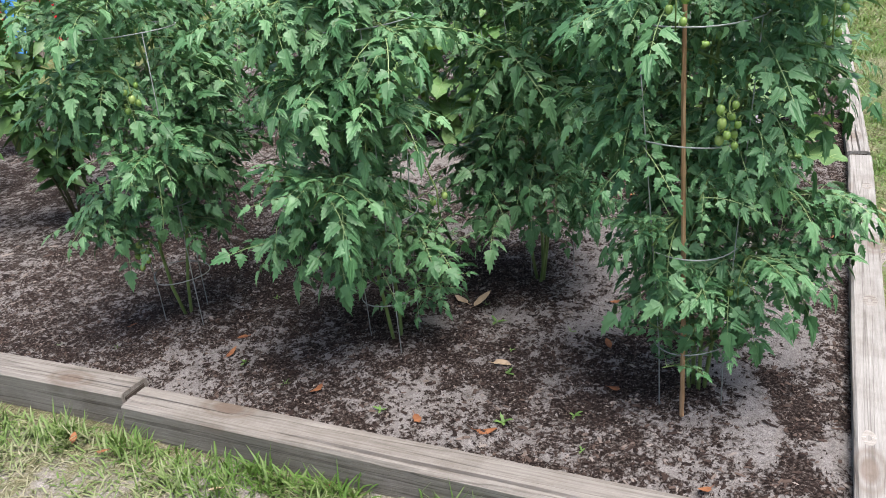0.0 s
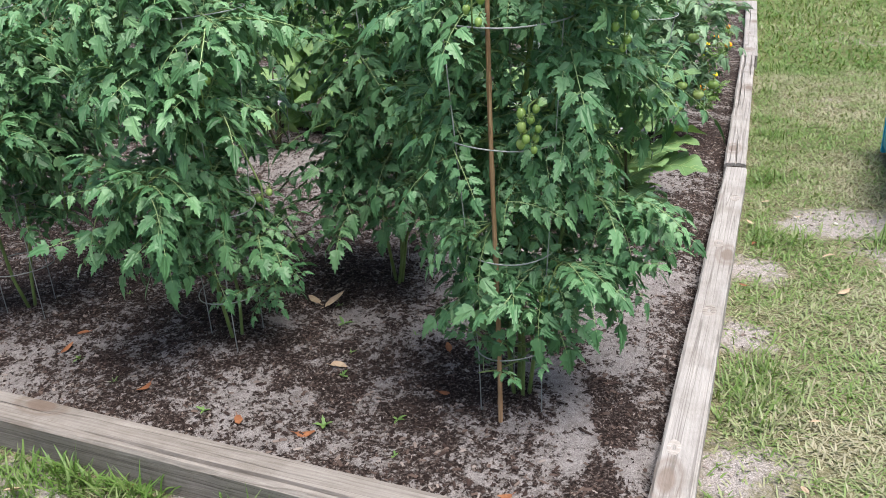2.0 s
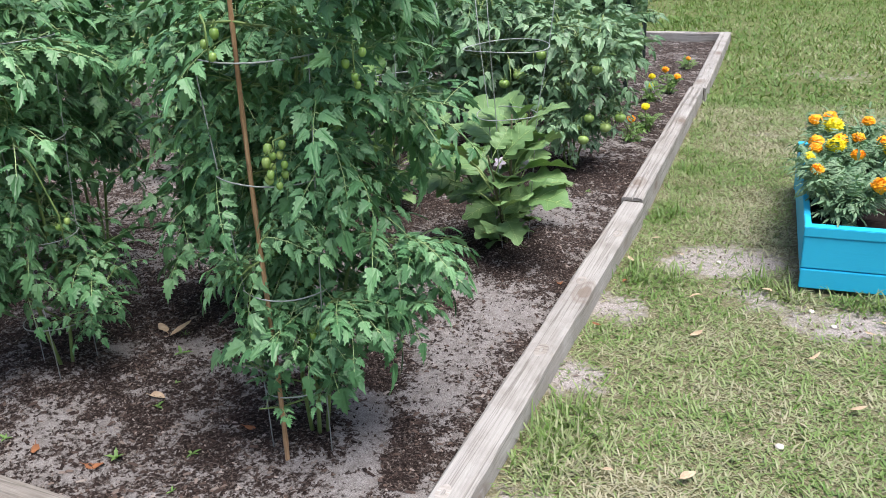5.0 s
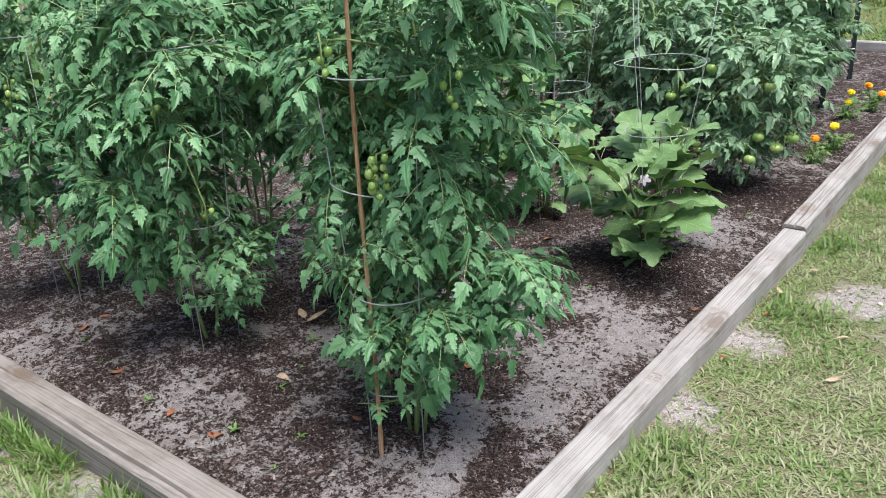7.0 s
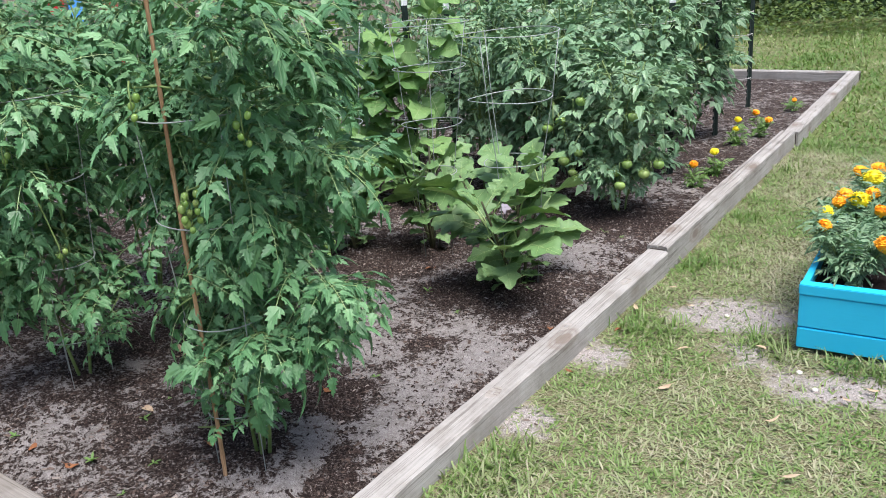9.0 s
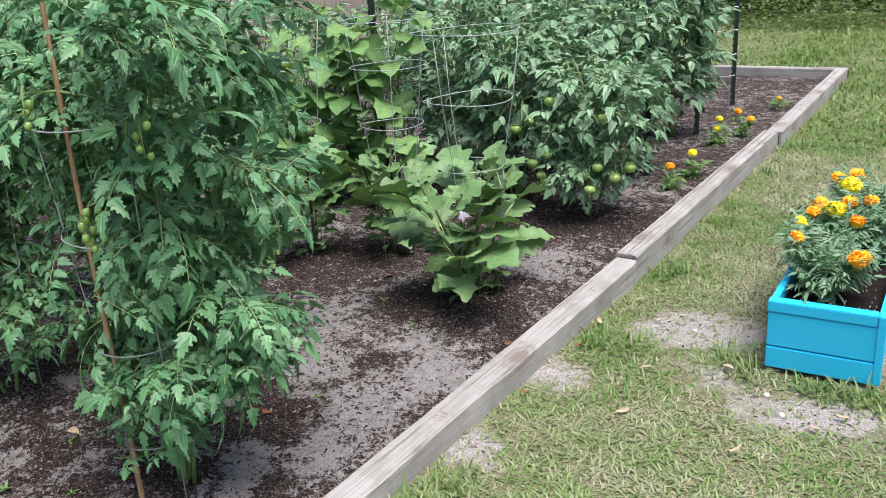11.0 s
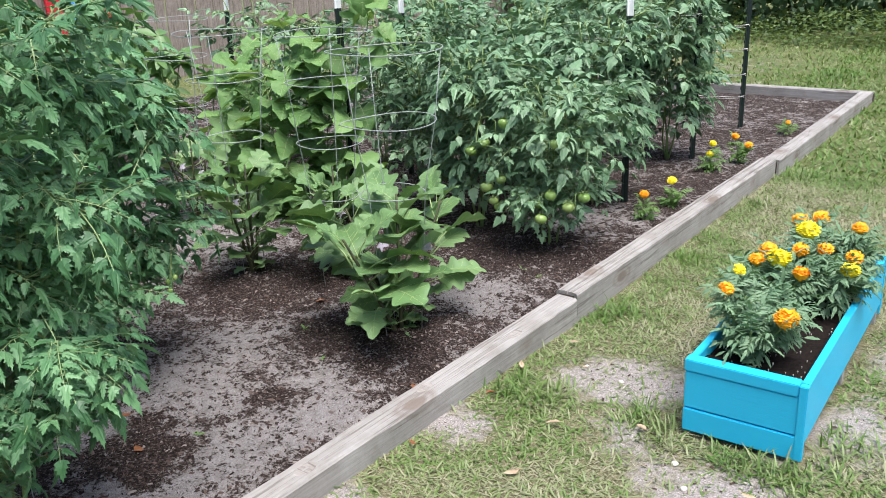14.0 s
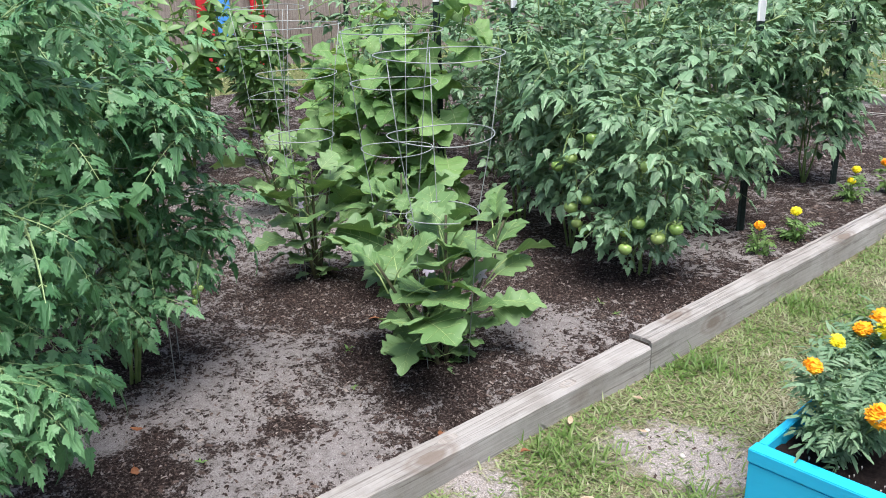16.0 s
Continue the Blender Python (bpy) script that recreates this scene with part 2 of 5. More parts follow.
col = n.ramp(n.math("ADD", n.math("MULTIPLY", n.rand(), 0.7), n.math("MULTIPLY", n.noise(vec, 18, 2), 0.4)), (0.2, (0.16, 0.28, 0.06)), (0.6, (0.24, 0.36, 0.1)), (0.95, (0.35, 0.44, 0.15)))
n.put(n.bsdf, "Subsurface Weight", 0.15)
n.put(n.bsdf, "Subsurface Radius", (0.01, 0.012, 0.004))
M_FRUIT = n.done(col, 0.25, 0.5)

# ---- mesh helpers ----


def part(name, bm, material, parent, label=""):
    """Links a bmesh as one mesh object under a thing or a part."""
    me = bpy.data.meshes.new(name)
    bm.to_mesh(me)
    bm.free()
    return piece(name, me, material, parent, label)


def piece(name, me, material, parent=None, label="", m=None):
    if material and not me.materials:
        me.materials.append(material)
    ob = new(name, me)
    ob.parent = parent
    if m is not None:
        ob.matrix_basis = m
    if label:
        tagged(ob, label)
    return ob


def thing(name, label, category, at=(0, 0, 0), rz=0.0, group=""):
    ob = new(name)
    ob.empty_display_size = 0.05
    ob.matrix_basis = pose(*at, 0, 0, rz)
    return tagged(ob, label, category, group)


def mesh_of(name, verts, faces, smooth=True):
    me = bpy.data.meshes.new(name)
    me.from_pydata(verts, [], faces)
    if smooth:
        me.shade_smooth()
    return me


def tri_mesh(name, verts, tris, tone=None):
    """A mesh from arrays, with an optional tone per vertex."""
    verts = np.asarray(verts, dtype=np.float32).reshape(-1, 3)
    tris = np.asarray(tris, dtype=np.int32).reshape(-1, 3)
    me = bpy.data.meshes.new(name)
    me.vertices.add(len(verts))
    me.vertices.foreach_set("co", verts.ravel())
    me.loops.add(tris.size)
    me.loops.foreach_set("vertex_index", tris.ravel())
    me.polygons.add(len(tris))
    me.polygons.foreach_set("loop_start", np.arange(0, tris.size, 3, dtype=np.int32))
    me.update(calc_edges=True)
    if tone is not None:
        me.attributes.new("tone", "FLOAT", "POINT").data.foreach_set("value", np.asarray(tone, dtype=np.float32).ravel())
    return me


def sweep(points, radii, sides=6, cap=True):
    """Vertices and faces of a round tube along points."""
    pts = [Vector(p) for p in points]
    if not hasattr(radii, "__len__"):
        radii = [radii] * len(pts)
    verts, faces = [], []
    up = Vector((0.13, 0.37, 0.92)).normalized()
    for i, p in enumerate(pts):
        d = (pts[min(i + 1, len(pts) - 1)] - pts[max(i - 1, 0)]).normalized()
        a = d.cross(up)
        if a.length < 0.1:
            a = d.cross(Vector((1, 0, 0)))
        a.normalize()
        b = d.cross(a)
        for k in range(sides):
            w = 2 * math.pi * k / sides
            verts.append(p + (a * math.cos(w) + b * math.sin(w)) * radii[i])
    for i in range(len(pts) - 1):
        for k in range(sides):
            k2 = (k + 1) % sides
            faces.append((i * sides + k, i * sides + k2, (i + 1) * sides + k2, (i + 1) * sides + k))
    if cap:
        faces.append(tuple(range(sides))[::-1])
        faces.append(tuple(range((len(pts) - 1) * sides, len(pts) * sides)))
    return verts, faces


def tube(name, points, radii, material, parent=None, sides=6, label=""):
    v, f = sweep(points, radii, sides)
    return piece(name, mesh_of(name, v, f), material, parent, label)


def merge(chunks):
    verts, faces = [], []
    for v, f in chunks:
        o = len(verts)
        verts += list(v)
        faces += [tuple(i + o for i in q) for q in f]
    return verts, faces


def box(bm, x0, x1, y0, y1, z0, z1, bevel=0.0):
    r = bmesh.ops.create_cube(bm, size=1.0)
    vs = r["verts"]
    bmesh.ops.transform(bm, verts=vs, matrix=Matrix.LocRotScale(((x0 + x1) / 2, (y0 + y1) / 2, (z0 + z1) / 2), None, (x1 - x0, y1 - y0, z1 - z0)))
    if bevel:
        es = list({e for v in vs for e in v.link_edges})
        bmesh.ops.bevel(bm, geom=es, offset=bevel, segments=2, affect="EDGES")


def frac_noise(x, y, scale, seed=0):
    """Smooth value noise on arrays, about 0 to 1."""
    g = np.random.default_rng(seed).random((256, 256))
    out, amp, tot = 0, 1.0, 0
    for o in range(4):
        u, v = x * scale * 2**o + 17.3 * o, y * scale * 2**o + 9.1 * o
        i, j = np.floor(u).astype(int), np.floor(v).astype(int)
        fu, fv = u - i, v - j
        fu, fv = fu * fu * (3 - 2 * fu), fv * fv * (3 - 2 * fv)
        a = g[i % 256, j % 256] * (1 - fu) + g[(i + 1) % 256, j % 256] * fu
        b = g[i % 256, (j + 1) % 256] * (1 - fu) + g[(i + 1) % 256, (j + 1) % 256] * fu
        out = out + amp * (a * (1 - fv) + b * fv)
        tot += amp
        amp *= 0.55
    return out / tot


def blobs(x, y, rows):
    out = np.zeros_like(x)
    for cx, cy, r, amp in rows:
        out += amp * np.exp(-((x - cx) ** 2 + (y - cy) ** 2) / (r * r))
    return out


# ---- ground ----
BED_X0, BED_Y1 = -6.2, 7.72
BARE = [(0.36, 2.09, 0.16, 1.0), (0.55, 2.13, 0.15, 0.9), (0.15, 1.58, 0.13, 0.95), (0.15, 1.06, 0.13, 0.95), (0.18, 0.38, 0.17, 1.05), (0.63, 1.79, 0.12, 0.65),
        (0.84, 1.64, 0.12, 0.75), (1.0, 1.74, 0.15, 0.8), (1.15, 2.2, 0.18, 0.9), (1.2, 2.75, 0.2, 0.8), (1.4, 2.5, 0.2, 0.6), (0.5, 4.1, 0.25, 0.45), (0.97, 6.2, 0.4, 0.5), (-1.0, -0.16, 0.14, 0.8),
        (-1.5, -0.18, 0.18, 0.8), (-1.9, -0.35, 0.25, 0.6), (-2.4, -0.3, 0.25, 0.6), (-1.3, -0.5, 0.25, 0.6), (-4.2, 9.0, 2.5, 0.6)]
SAND = [(-0.2, 0.96, 0.18, 0.4), (-0.28, 2.33, 0.2, 0.5), (-0.25, 1.4, 0.25, 0.35), (-0.75, 1.15, 0.25, 0.45), (-0.9, 1.6, 0.25, 0.45), (-1.1, 0.22, 0.2, 0.3), (-1.83, 0.25, 0.2, 0.3), (-1.64, 0.47, 0.15, 0.3), (-0.37, 1.48, 0.2, 0.4),
        (-1.73, 1.91, 0.5, 0.4), (-2.4, 2.5, 0.6, 0.4), (-0.3, 2.55, 0.2, 0.4), (-0.51, 3.5, 0.3, 0.3), (-0.35, 1.88, 0.2, -0.9), (-1.19, 1.94, 0.3, -0.7), (-0.6, 1.8, 0.15, -0.6), (-0.51, 2.79, 0.3, -0.6), (-0.55, 0.5, 0.12, -0.4), (-0.88, 0.4, 0.12, -0.45), (-1.63, 0.35, 0.12, -0.4)]
# narrow runs of washed sand, and of mulch, in the near corner of the bed
SAND += [(-0.5, 0.88, 0.13, -0.7), (-0.38, 0.82, 0.08, -0.5), (-0.4, 1.36, 0.07, -0.5)]
SAND += [(x, y, 0.07, 1.0) for x, y in ((-0.35, 0.68), (-0.25, 0.56), (-0.2, 0.4), (-0.2, 0.3), (-0.2, 0.77), (-0.07, 0.33), (-1.02, 0.81), (-0.76, 0.81), (-1.24, 0.71), (-0.7, 0.84), (-0.36, 0.73), (-0.1, 1.34))]
SAND += [(x, y, 0.05, -1.0) for x, y in ((-0.44, 0.83), (-0.35, 0.79), (-0.21, 0.62), (-0.14, 0.54), (-0.13, 0.42), (-0.13, 0.28), (-0.11, 0.21), (-0.46, 0.92), (-0.56, 0.8), (-0.41, 1.34), (-0.62, 1.0), (-0.24, 1.64), (-0.28, 0.72), (-0.17, 0.58), (-0.13, 0.48), (-0.13, 0.35))]


def bare_mask(x, y):
    return blobs(x, y, BARE) + (frac_noise(x, y, 1.6, 3) - 0.5) * 0.7


def sand_mask(x, y):
    base = 0.235 + 0.1 * np.clip((0.75 - y) / 0.4, 0, 1) * np.clip((-x - 0.4) / 0.3, 0, 1) - 0.06 * np.clip((y - 2.4) / 1.0, 0, 1) + 0.12 * np.clip((x + 0.7) / 0.5, 0, 1) * np.clip((2.6 - y) / 0.5, 0, 1)
    return np.clip(base + blobs(x, y, SAND) + (frac_noise(x, y, 2.6, 5) - 0.5) * 0.8, -0.35, 0.95)


def axis_steps(lo, hi, fine, reach):
    inner = list(np.arange(lo, hi + fine / 2, fine))
    step, a, b = fine, [], []
    left, right = inner[0], inner[-1]
    while left > -reach or right < reach:
        step *= 1.35
        left, right = left - step, right + step
        a.insert(0, left)
        b.append(right)
    return np.array(a + inner + b)


def grid_object(name, xs, ys, height, attrs, material):
    gx, gy = np.meshgrid(xs, ys)
    co = np.stack([gx, gy, height(gx, gy)], -1).reshape(-1, 3)
    nx, ny = len(xs), len(ys)
    i = (np.arange(ny - 1)[:, None] * nx + np.arange(nx - 1)[None, :]).ravel()
    me = tri_mesh(name, co, np.concatenate([np.stack([i, i + 1, i + nx + 1], 1), np.stack([i, i + nx + 1, i + nx], 1)]))
    me.shade_smooth()
    for key, fn in attrs.items():
        me.attributes.new(key, "FLOAT", "POINT").data.foreach_set("value", fn(gx, gy).astype(np.float32).ravel())
    return piece(name, me, material)


def bed_edge(y):
    """The middle line of the timbers on the lawn side."""
    return np.interp(y, (0.0, 2.44, 4.93, 7.72), (0.046, 0.043, -0.018, -0.117))


def lawn_height(x, y):
    h = (frac_noise(x, y, 1.1, 11) - 0.5) * 0.03 + (frac_noise(x, y, 7, 12) - 0.5) * 0.012
    inside = (x > BED_X0) & (x < bed_edge(y) + 0.02) & (y > -0.02) & (y < BED_Y1 + 0.03)
    return np.where(inside, -0.05, h * np.clip(1 - (np.hypot(x, y) - 14) / 10, 0, 1))


tagged(grid_object("ground", axis_steps(-3.2, 2.6, 0.03, 400), axis_steps(-1.2, 5.4, 0.03, 400), lawn_height,
                   {"bare": bare_mask, "far": lambda x, y: np.clip(0.6 + 2.5 * np.maximum(np.maximum(x - 2.6, y - 5.1), np.maximum(np.where(x > 0.2, -0.55, -1.1) - y, -3.25 - x)), 0, 1)}, M_LAWN),
       "patchy lawn soil with straw thatch and bare sand", "ground", kind="structure")


def soil_height(x, y):
    h = 0.03 + (frac_noise(x, y, 2.0, 21) - 0.5) * 0.035 + (frac_noise(x, y, 14, 22) - 0.5) * 0.022
    h = h + 0.03 * blobs(x, y, [(-0.4, 0.45, 0.18, 1), (-1.33, 0.52, 0.22, 1.7), (-2.15, 0.53, 0.22, 1.2), (-0.05, 2.6, 0.5, 0.9), (-0.05, 1.8, 0.4, 0.7), (-0.05, 3.6, 0.6, 0.9), (-0.05, 4.6, 0.6, 0.9), (-0.05, 5.8, 0.8, 0.9), (-0.34, 1.9, 0.25, 1), (-1.38, 2.05, 0.2, 1), (-0.45, 3.0, 0.4, 0.8)])
    edge = np.minimum(np.minimum(-x, y), np.minimum(x - BED_X0, BED_Y1 - y))
    return np.where(x > bed_edge(y) + 0.005, -0.07, h - 0.02 * np.exp(-np.clip(edge, 0, 9) / 0.06))


tagged(grid_object("bed_soil", np.concatenate([np.arange(BED_X0, -3.2, 0.08), np.arange(-3.2, 0.03, 0.02)]),
                   np.concatenate([np.arange(0.0, 3.6, 0.02), np.arange(3.6, BED_Y1 + 0.03, 0.05)]), soil_height, {"sand": sand_mask}, M_SOIL),
       "dark mulch and pale sand soil of the garden bed", "soil", kind="structure")


# ---- bed timbers ----
def timber(a, b, width=0.092, height=0.135, top=0.1, crack=0.0, seed=0, label="", mat=None, drop=0.0, knots=()):
    """A squared timber from a to b along its length, with worn edges and drying cracks in its top."""
    r = random.Random(seed)
    ax, ay, bx, by = *a, *b
    length = math.hypot(bx - ax, by - ay)
    n = max(8, int(length / 0.035))
    w, h, e = width / 2, height, 0.008
    splits = sorted([c * w for c in crack] if isinstance(crack, (list, tuple)) else [crack * w])
    prof = [(-w, 0), (-w, h * 0.55), (-w, h - e), (-w + e, h)]
    role = {}
    for q, cr in enumerate(splits):
        for dy, dz in ((-0.007, 0), (0.0, -0.02), (0.006, 0)):
            role[len(prof)] = (q, cr, dz)
            prof.append((cr + dy, h))
    tail = len(prof)
    prof += [(w - e, h), (w, h - e), (w, h * 0.5), (w, 0)]
    verts, faces, m = [], [], len(prof)
    for i in range(n + 1):
        x = length * i / n
        for k, (y, z) in enumerate(prof):
            q = Vector((x * 3, k * 5.0 + seed, 0.3))
            j = 0.0022 * noise.noise(q) + 0.0016 * noise.noise(q * 5)
            if k in role:
                which, cr, dz = role[k]
                open_ = max(0.03, min(1.0, 0.3 + 2.2 * noise.noise((x * 1.3, seed * 3.1 + which * 5.7, 0.5))))
                y = cr + (y - cr) * open_ + 0.012 * noise.noise((x * 2.0, seed + which * 2.3, 7.0))
                z = h + dz * open_
            chip = -0.008 * max(0, noise.noise((x * 9, k, seed + 2.0)) - 0.3) if k in (2, 3, tail, tail + 1) else 0
            verts.append((x + (r.uniform(-0.002, 0.002) if i in (0, n) else 0), y + j, z + j + chip))
    for i in range(n):
        for k in range(m - 1):
            faces.append((i * m + k, (i + 1) * m + k, (i + 1) * m + k + 1, i * m + k + 1))
        faces.append((i * m + m - 1, (i + 1) * m + m - 1, (i + 1) * m, i * m))
    faces.append(tuple(range(m)))
    faces.append(tuple(range(n * m, n * m + m))[::-1])
    me = mesh_of("timber", verts, faces, smooth=False)
    bm = bmesh.new()
    bm.from_mesh(me)
    bmesh.ops.recalc_face_normals(bm, faces=bm.faces)
    bm.to_mesh(me)
    bm.free()
    ob = thing("timber", label or "weathered grey squared timber edging the garden bed", "timber", group="timbers round the bed")
    ob.matrix_basis = pose(ax, ay, top - height - drop, 0, -math.degrees(math.atan2(drop, length)), math.degrees(math.atan2(by - ay, bx - ax)))
    piece("beam", me, mat or M_TIMBER, ob)
    # dark plates on both ends, with the hollow's shade as their colour
    for x0, x1 in ((-0.004, 0.003), (length - 0.003, length + 0.004)):
        bm = bmesh.new()
        box(bm, x0, x1, -w + 0.013, w - 0.013, 0.05, h - 0.014, 0.002)
        part("end_grain", bm, M_ENDGRAIN, ob, "end grain darkened by painted shade")
    for kx, ky, size in knots:
        knot(ob, kx, ky, h, size, r)
    return ob


def knot(beam, x, y, z, size, r):
    """An oval knot, rippled in rings and sunk at its heart."""
    steps, rings = 16, ((1.0, -0.001), (0.85, 0.0008), (0.65, 0.0005), (0.42, 0.001), (0.15, -0.002))
    verts, faces = [], []
    for k, (u, dz) in enumerate(rings):
        for i in range(steps):
            a = 2 * math.pi * i / steps
            q = size * u * (1 + 0.12 * noise.noise((math.cos(a) * 1.5, math.sin(a) * 1.5, x * 7)))
            verts.append((x + 1.5 * q * math.cos(a), y + 0.8 * q * math.sin(a), z + dz))
    for k in range(len(rings) - 1):
        for i in range(steps):
            i2 = (i + 1) % steps
            faces.append((k * steps + i, k * steps + i2, (k + 1) * steps + i2, (k + 1) * steps + i))
    faces.append(tuple(range((len(rings) - 1) * steps, len(rings) * steps)))
    piece("knot", mesh_of("knot", verts, faces), M_KNOT, beam, "dark oval knot in the grain")


HALF = 0.046
timber((HALF, 0.0), (HALF, 2.435), width=0.094, crack=(), seed=1, top=0.1, drop=0.032, label="weathered grey timber with knots edging the bed",
       knots=((0.35, 0.016, 0.022), (1.06, -0.004, 0.028), (1.58, 0.008, 0.024), (2.05, -0.018, 0.026)))
timber((HALF - 0.006, 2.445), (-0.023, 4.93), crack=(-0.5, -0.05, 0.45), seed=2, top=0.115, label="weathered grey timber with long splits in its top")
timber((-0.008, 4.94), (-0.118, 7.68), width=0.098, crack=(0.2,), seed=3, top=0.106, knots=((0.9, 0.02, 0.018),))
timber((-0.075, 7.735), (-2.5, 7.76), crack=0.1, seed=4, top=0.092)
timber((-2.51, 7.76), (-4.95, 7.78), crack=0.3, seed=5, top=0.09)
timber((-0.085, -0.066), (-1.89, -0.002), width=0.11, crack=(-0.1, 0.55), seed=6, top=0.1, mat=M_TIMBER_DARK, label="weathered grey timber with a long open split in its top")
timber((-1.91, 0.02), (-4.35, 0.05), width=0.105, crack=0.2, seed=7, top=0.115, mat=M_TIMBER_DARK)
timber((-4.36, 0.05), (-6.2, 0.06), width=0.105, crack=-0.3, seed=8, top=0.11, mat=M_TIMBER_DARK)


# ---- leaves ----
def leaflet(length, width, lobe, fold=0.3, droop=0.3, curl=0.0, seg=0):
    """A leaflet along +x: its midrib and two toothed sides."""
    seg = seg or (8 if lobe > 0.2 else 6)
    verts = [Vector((length * i / seg, 0, -droop * length * (i / seg) ** 2)) for i in range(seg + 1)]
    faces = []
    for side in (1, -1):
        start = len(verts)
        for i in range(1, seg):
            u = i / seg
            w = width * 2.35 * u**0.6 * (1 - u) ** (1.0 if lobe > 0.2 else 0.85)
            x = u
            if lobe:
                w *= 1.0 + (lobe if i % 2 else -lobe)
                x += 0.065 if i % 2 else -0.03
            w *= random.uniform(0.88, 1.12)
            verts.append(Vector((x * length, side * w, -droop * length * u * u + w * fold - curl * w * w / width)))
        for i in range(seg):
            c0, c1 = i, i + 1
            e0, e1 = start + i - 1, start + i
            if i == 0:
                f = (c0, c1, e1)
            elif i == seg - 1:
                f = (c0, c1, e0)
            else:
                f = (c0, c1, e1, e0)
            faces.append(f if side < 0 else f[::-1])
    return verts, faces


def moved(chunk, m):
    return [m @ v for v in chunk[0]], chunk[1]


def axes(p, x, z):
    x = x.normalized()
    y = z.cross(x).normalized()
    return Matrix.Translation(p) @ Matrix((x, y, x.cross(y))).transposed().to_4x4()


def toothed_leaflet(length, half, teeth, fold=0.3, droop=0.3, curl=0.0):
    """A pointed leaflet along +x, broad near its stalk, with teeth that point to its tip."""
    rim = [(0.03, 0.34), (0.1, 0.78), (0.22, 0.96), (0.25, 0.88 - 0.3 * teeth), (0.42, 0.9), (0.44, 0.76 - 0.32 * teeth), (0.62, 0.66), (0.63, 0.52 - 0.22 * teeth), (0.8, 0.36), (0.82, 0.27 - 0.12 * teeth)]
    ribs = [0.0, 0.36, 0.7, 1.0]
    verts = [Vector((u * length, 0, -droop * length * u * u)) for u in ribs]
    faces = []
    for side in (1, -1):
        start = len(verts)
        stretch = random.uniform(0.85, 1.15)
        for u, w in rim:
            w *= half * stretch * random.uniform(0.82, 1.16)
            u += random.uniform(-0.035, 0.035)
            verts.append(Vector((u * length, side * w, -droop * length * u * u + w * fold - curl * w * w / half)))
        loop = tuple(range(len(ribs))) + tuple(range(start + len(rim) - 1, start - 1, -1))
        faces.append(loop if side > 0 else loop[::-1])
    return verts, faces


def compound_leaf(name, length, pairs, leaf_len, leaf_w, lobe, arch, small=True, stalk=0.28, stemw=0.0018, mats=()):
    """A leaf of many leaflets on a drooping stalk, along +x."""
    def at(s):
        return Vector((length * s * (1 - 0.12 * s * arch), 0, length * (0.25 * s - arch * s * s)))

    def blade(size, half, wide):
        fold, droop, curl = random.uniform(0.05, 0.4), random.uniform(0.2, 0.6), random.uniform(0, 0.5)
        if mats and wide <= 1:
            return toothed_leaflet(size, half, lobe, fold, droop, curl)
        return leaflet(size, half, 0.0 if mats else lobe, fold, droop, curl, 5 if wide > 1 else 0)

    stems = [sweep([at(i / 4) for i in range(5)], [stemw * (1 - 0.6 * i / 4) for i in range(5)], 3, False)]
    chunks, spots = [], []
    for k in range(pairs):
        s = stalk + (0.93 - stalk) * k / max(1, pairs - 1) * 0.86
        spots.append((s, leaf_len * (0.72 + 0.28 * math.sin(math.pi * (0.25 + 0.6 * k / max(1, pairs - 1)))), 1.0))
        if small and k < pairs - 1:
            spots.append((s + 0.1, leaf_len * 0.3, 1.2))
    for s, size, wide in spots:
        t = (at(s + 0.02) - at(s - 0.02)).normalized()
        for side in (1, -1):
            a = radians(random.uniform(48, 76))
            d = t * math.cos(a) + Vector((0, side * math.sin(a), random.uniform(-0.35, 0.05)))
            z = Vector((random.uniform(-0.2, 0.2), -side * random.uniform(0.0, 0.3), 1))
            j = random.uniform(0.82, 1.15)
            foot = at(s + random.uniform(-0.015, 0.015))
            if mats:
                tip = foot + d.normalized() * size * random.uniform(0.14, 0.26)
                stems.append(sweep([foot, tip], stemw * 0.5, 3, False))
                foot = tip
            chunks.append(moved(blade(size * j, leaf_w * size / leaf_len * wide, wide), axes(foot, d, z)))
    t = (at(1.0) - at(0.95)).normalized()
    chunks.append(moved(blade(leaf_len * 1.25, leaf_w * 1.2, 1.0), axes(at(0.97), t, Vector((0.1, random.uniform(-0.3, 0.3), 1)))))
    v, f = merge(chunks + stems)
    me = mesh_of(name, v, f, False)
    if mats:
        for m in mats:
            me.materials.append(m)
        count = sum(len(c[1]) for c in chunks)
        me.polygons.foreach_set("material_index", [0] * count + [1] * (len(f) - count))
    return me


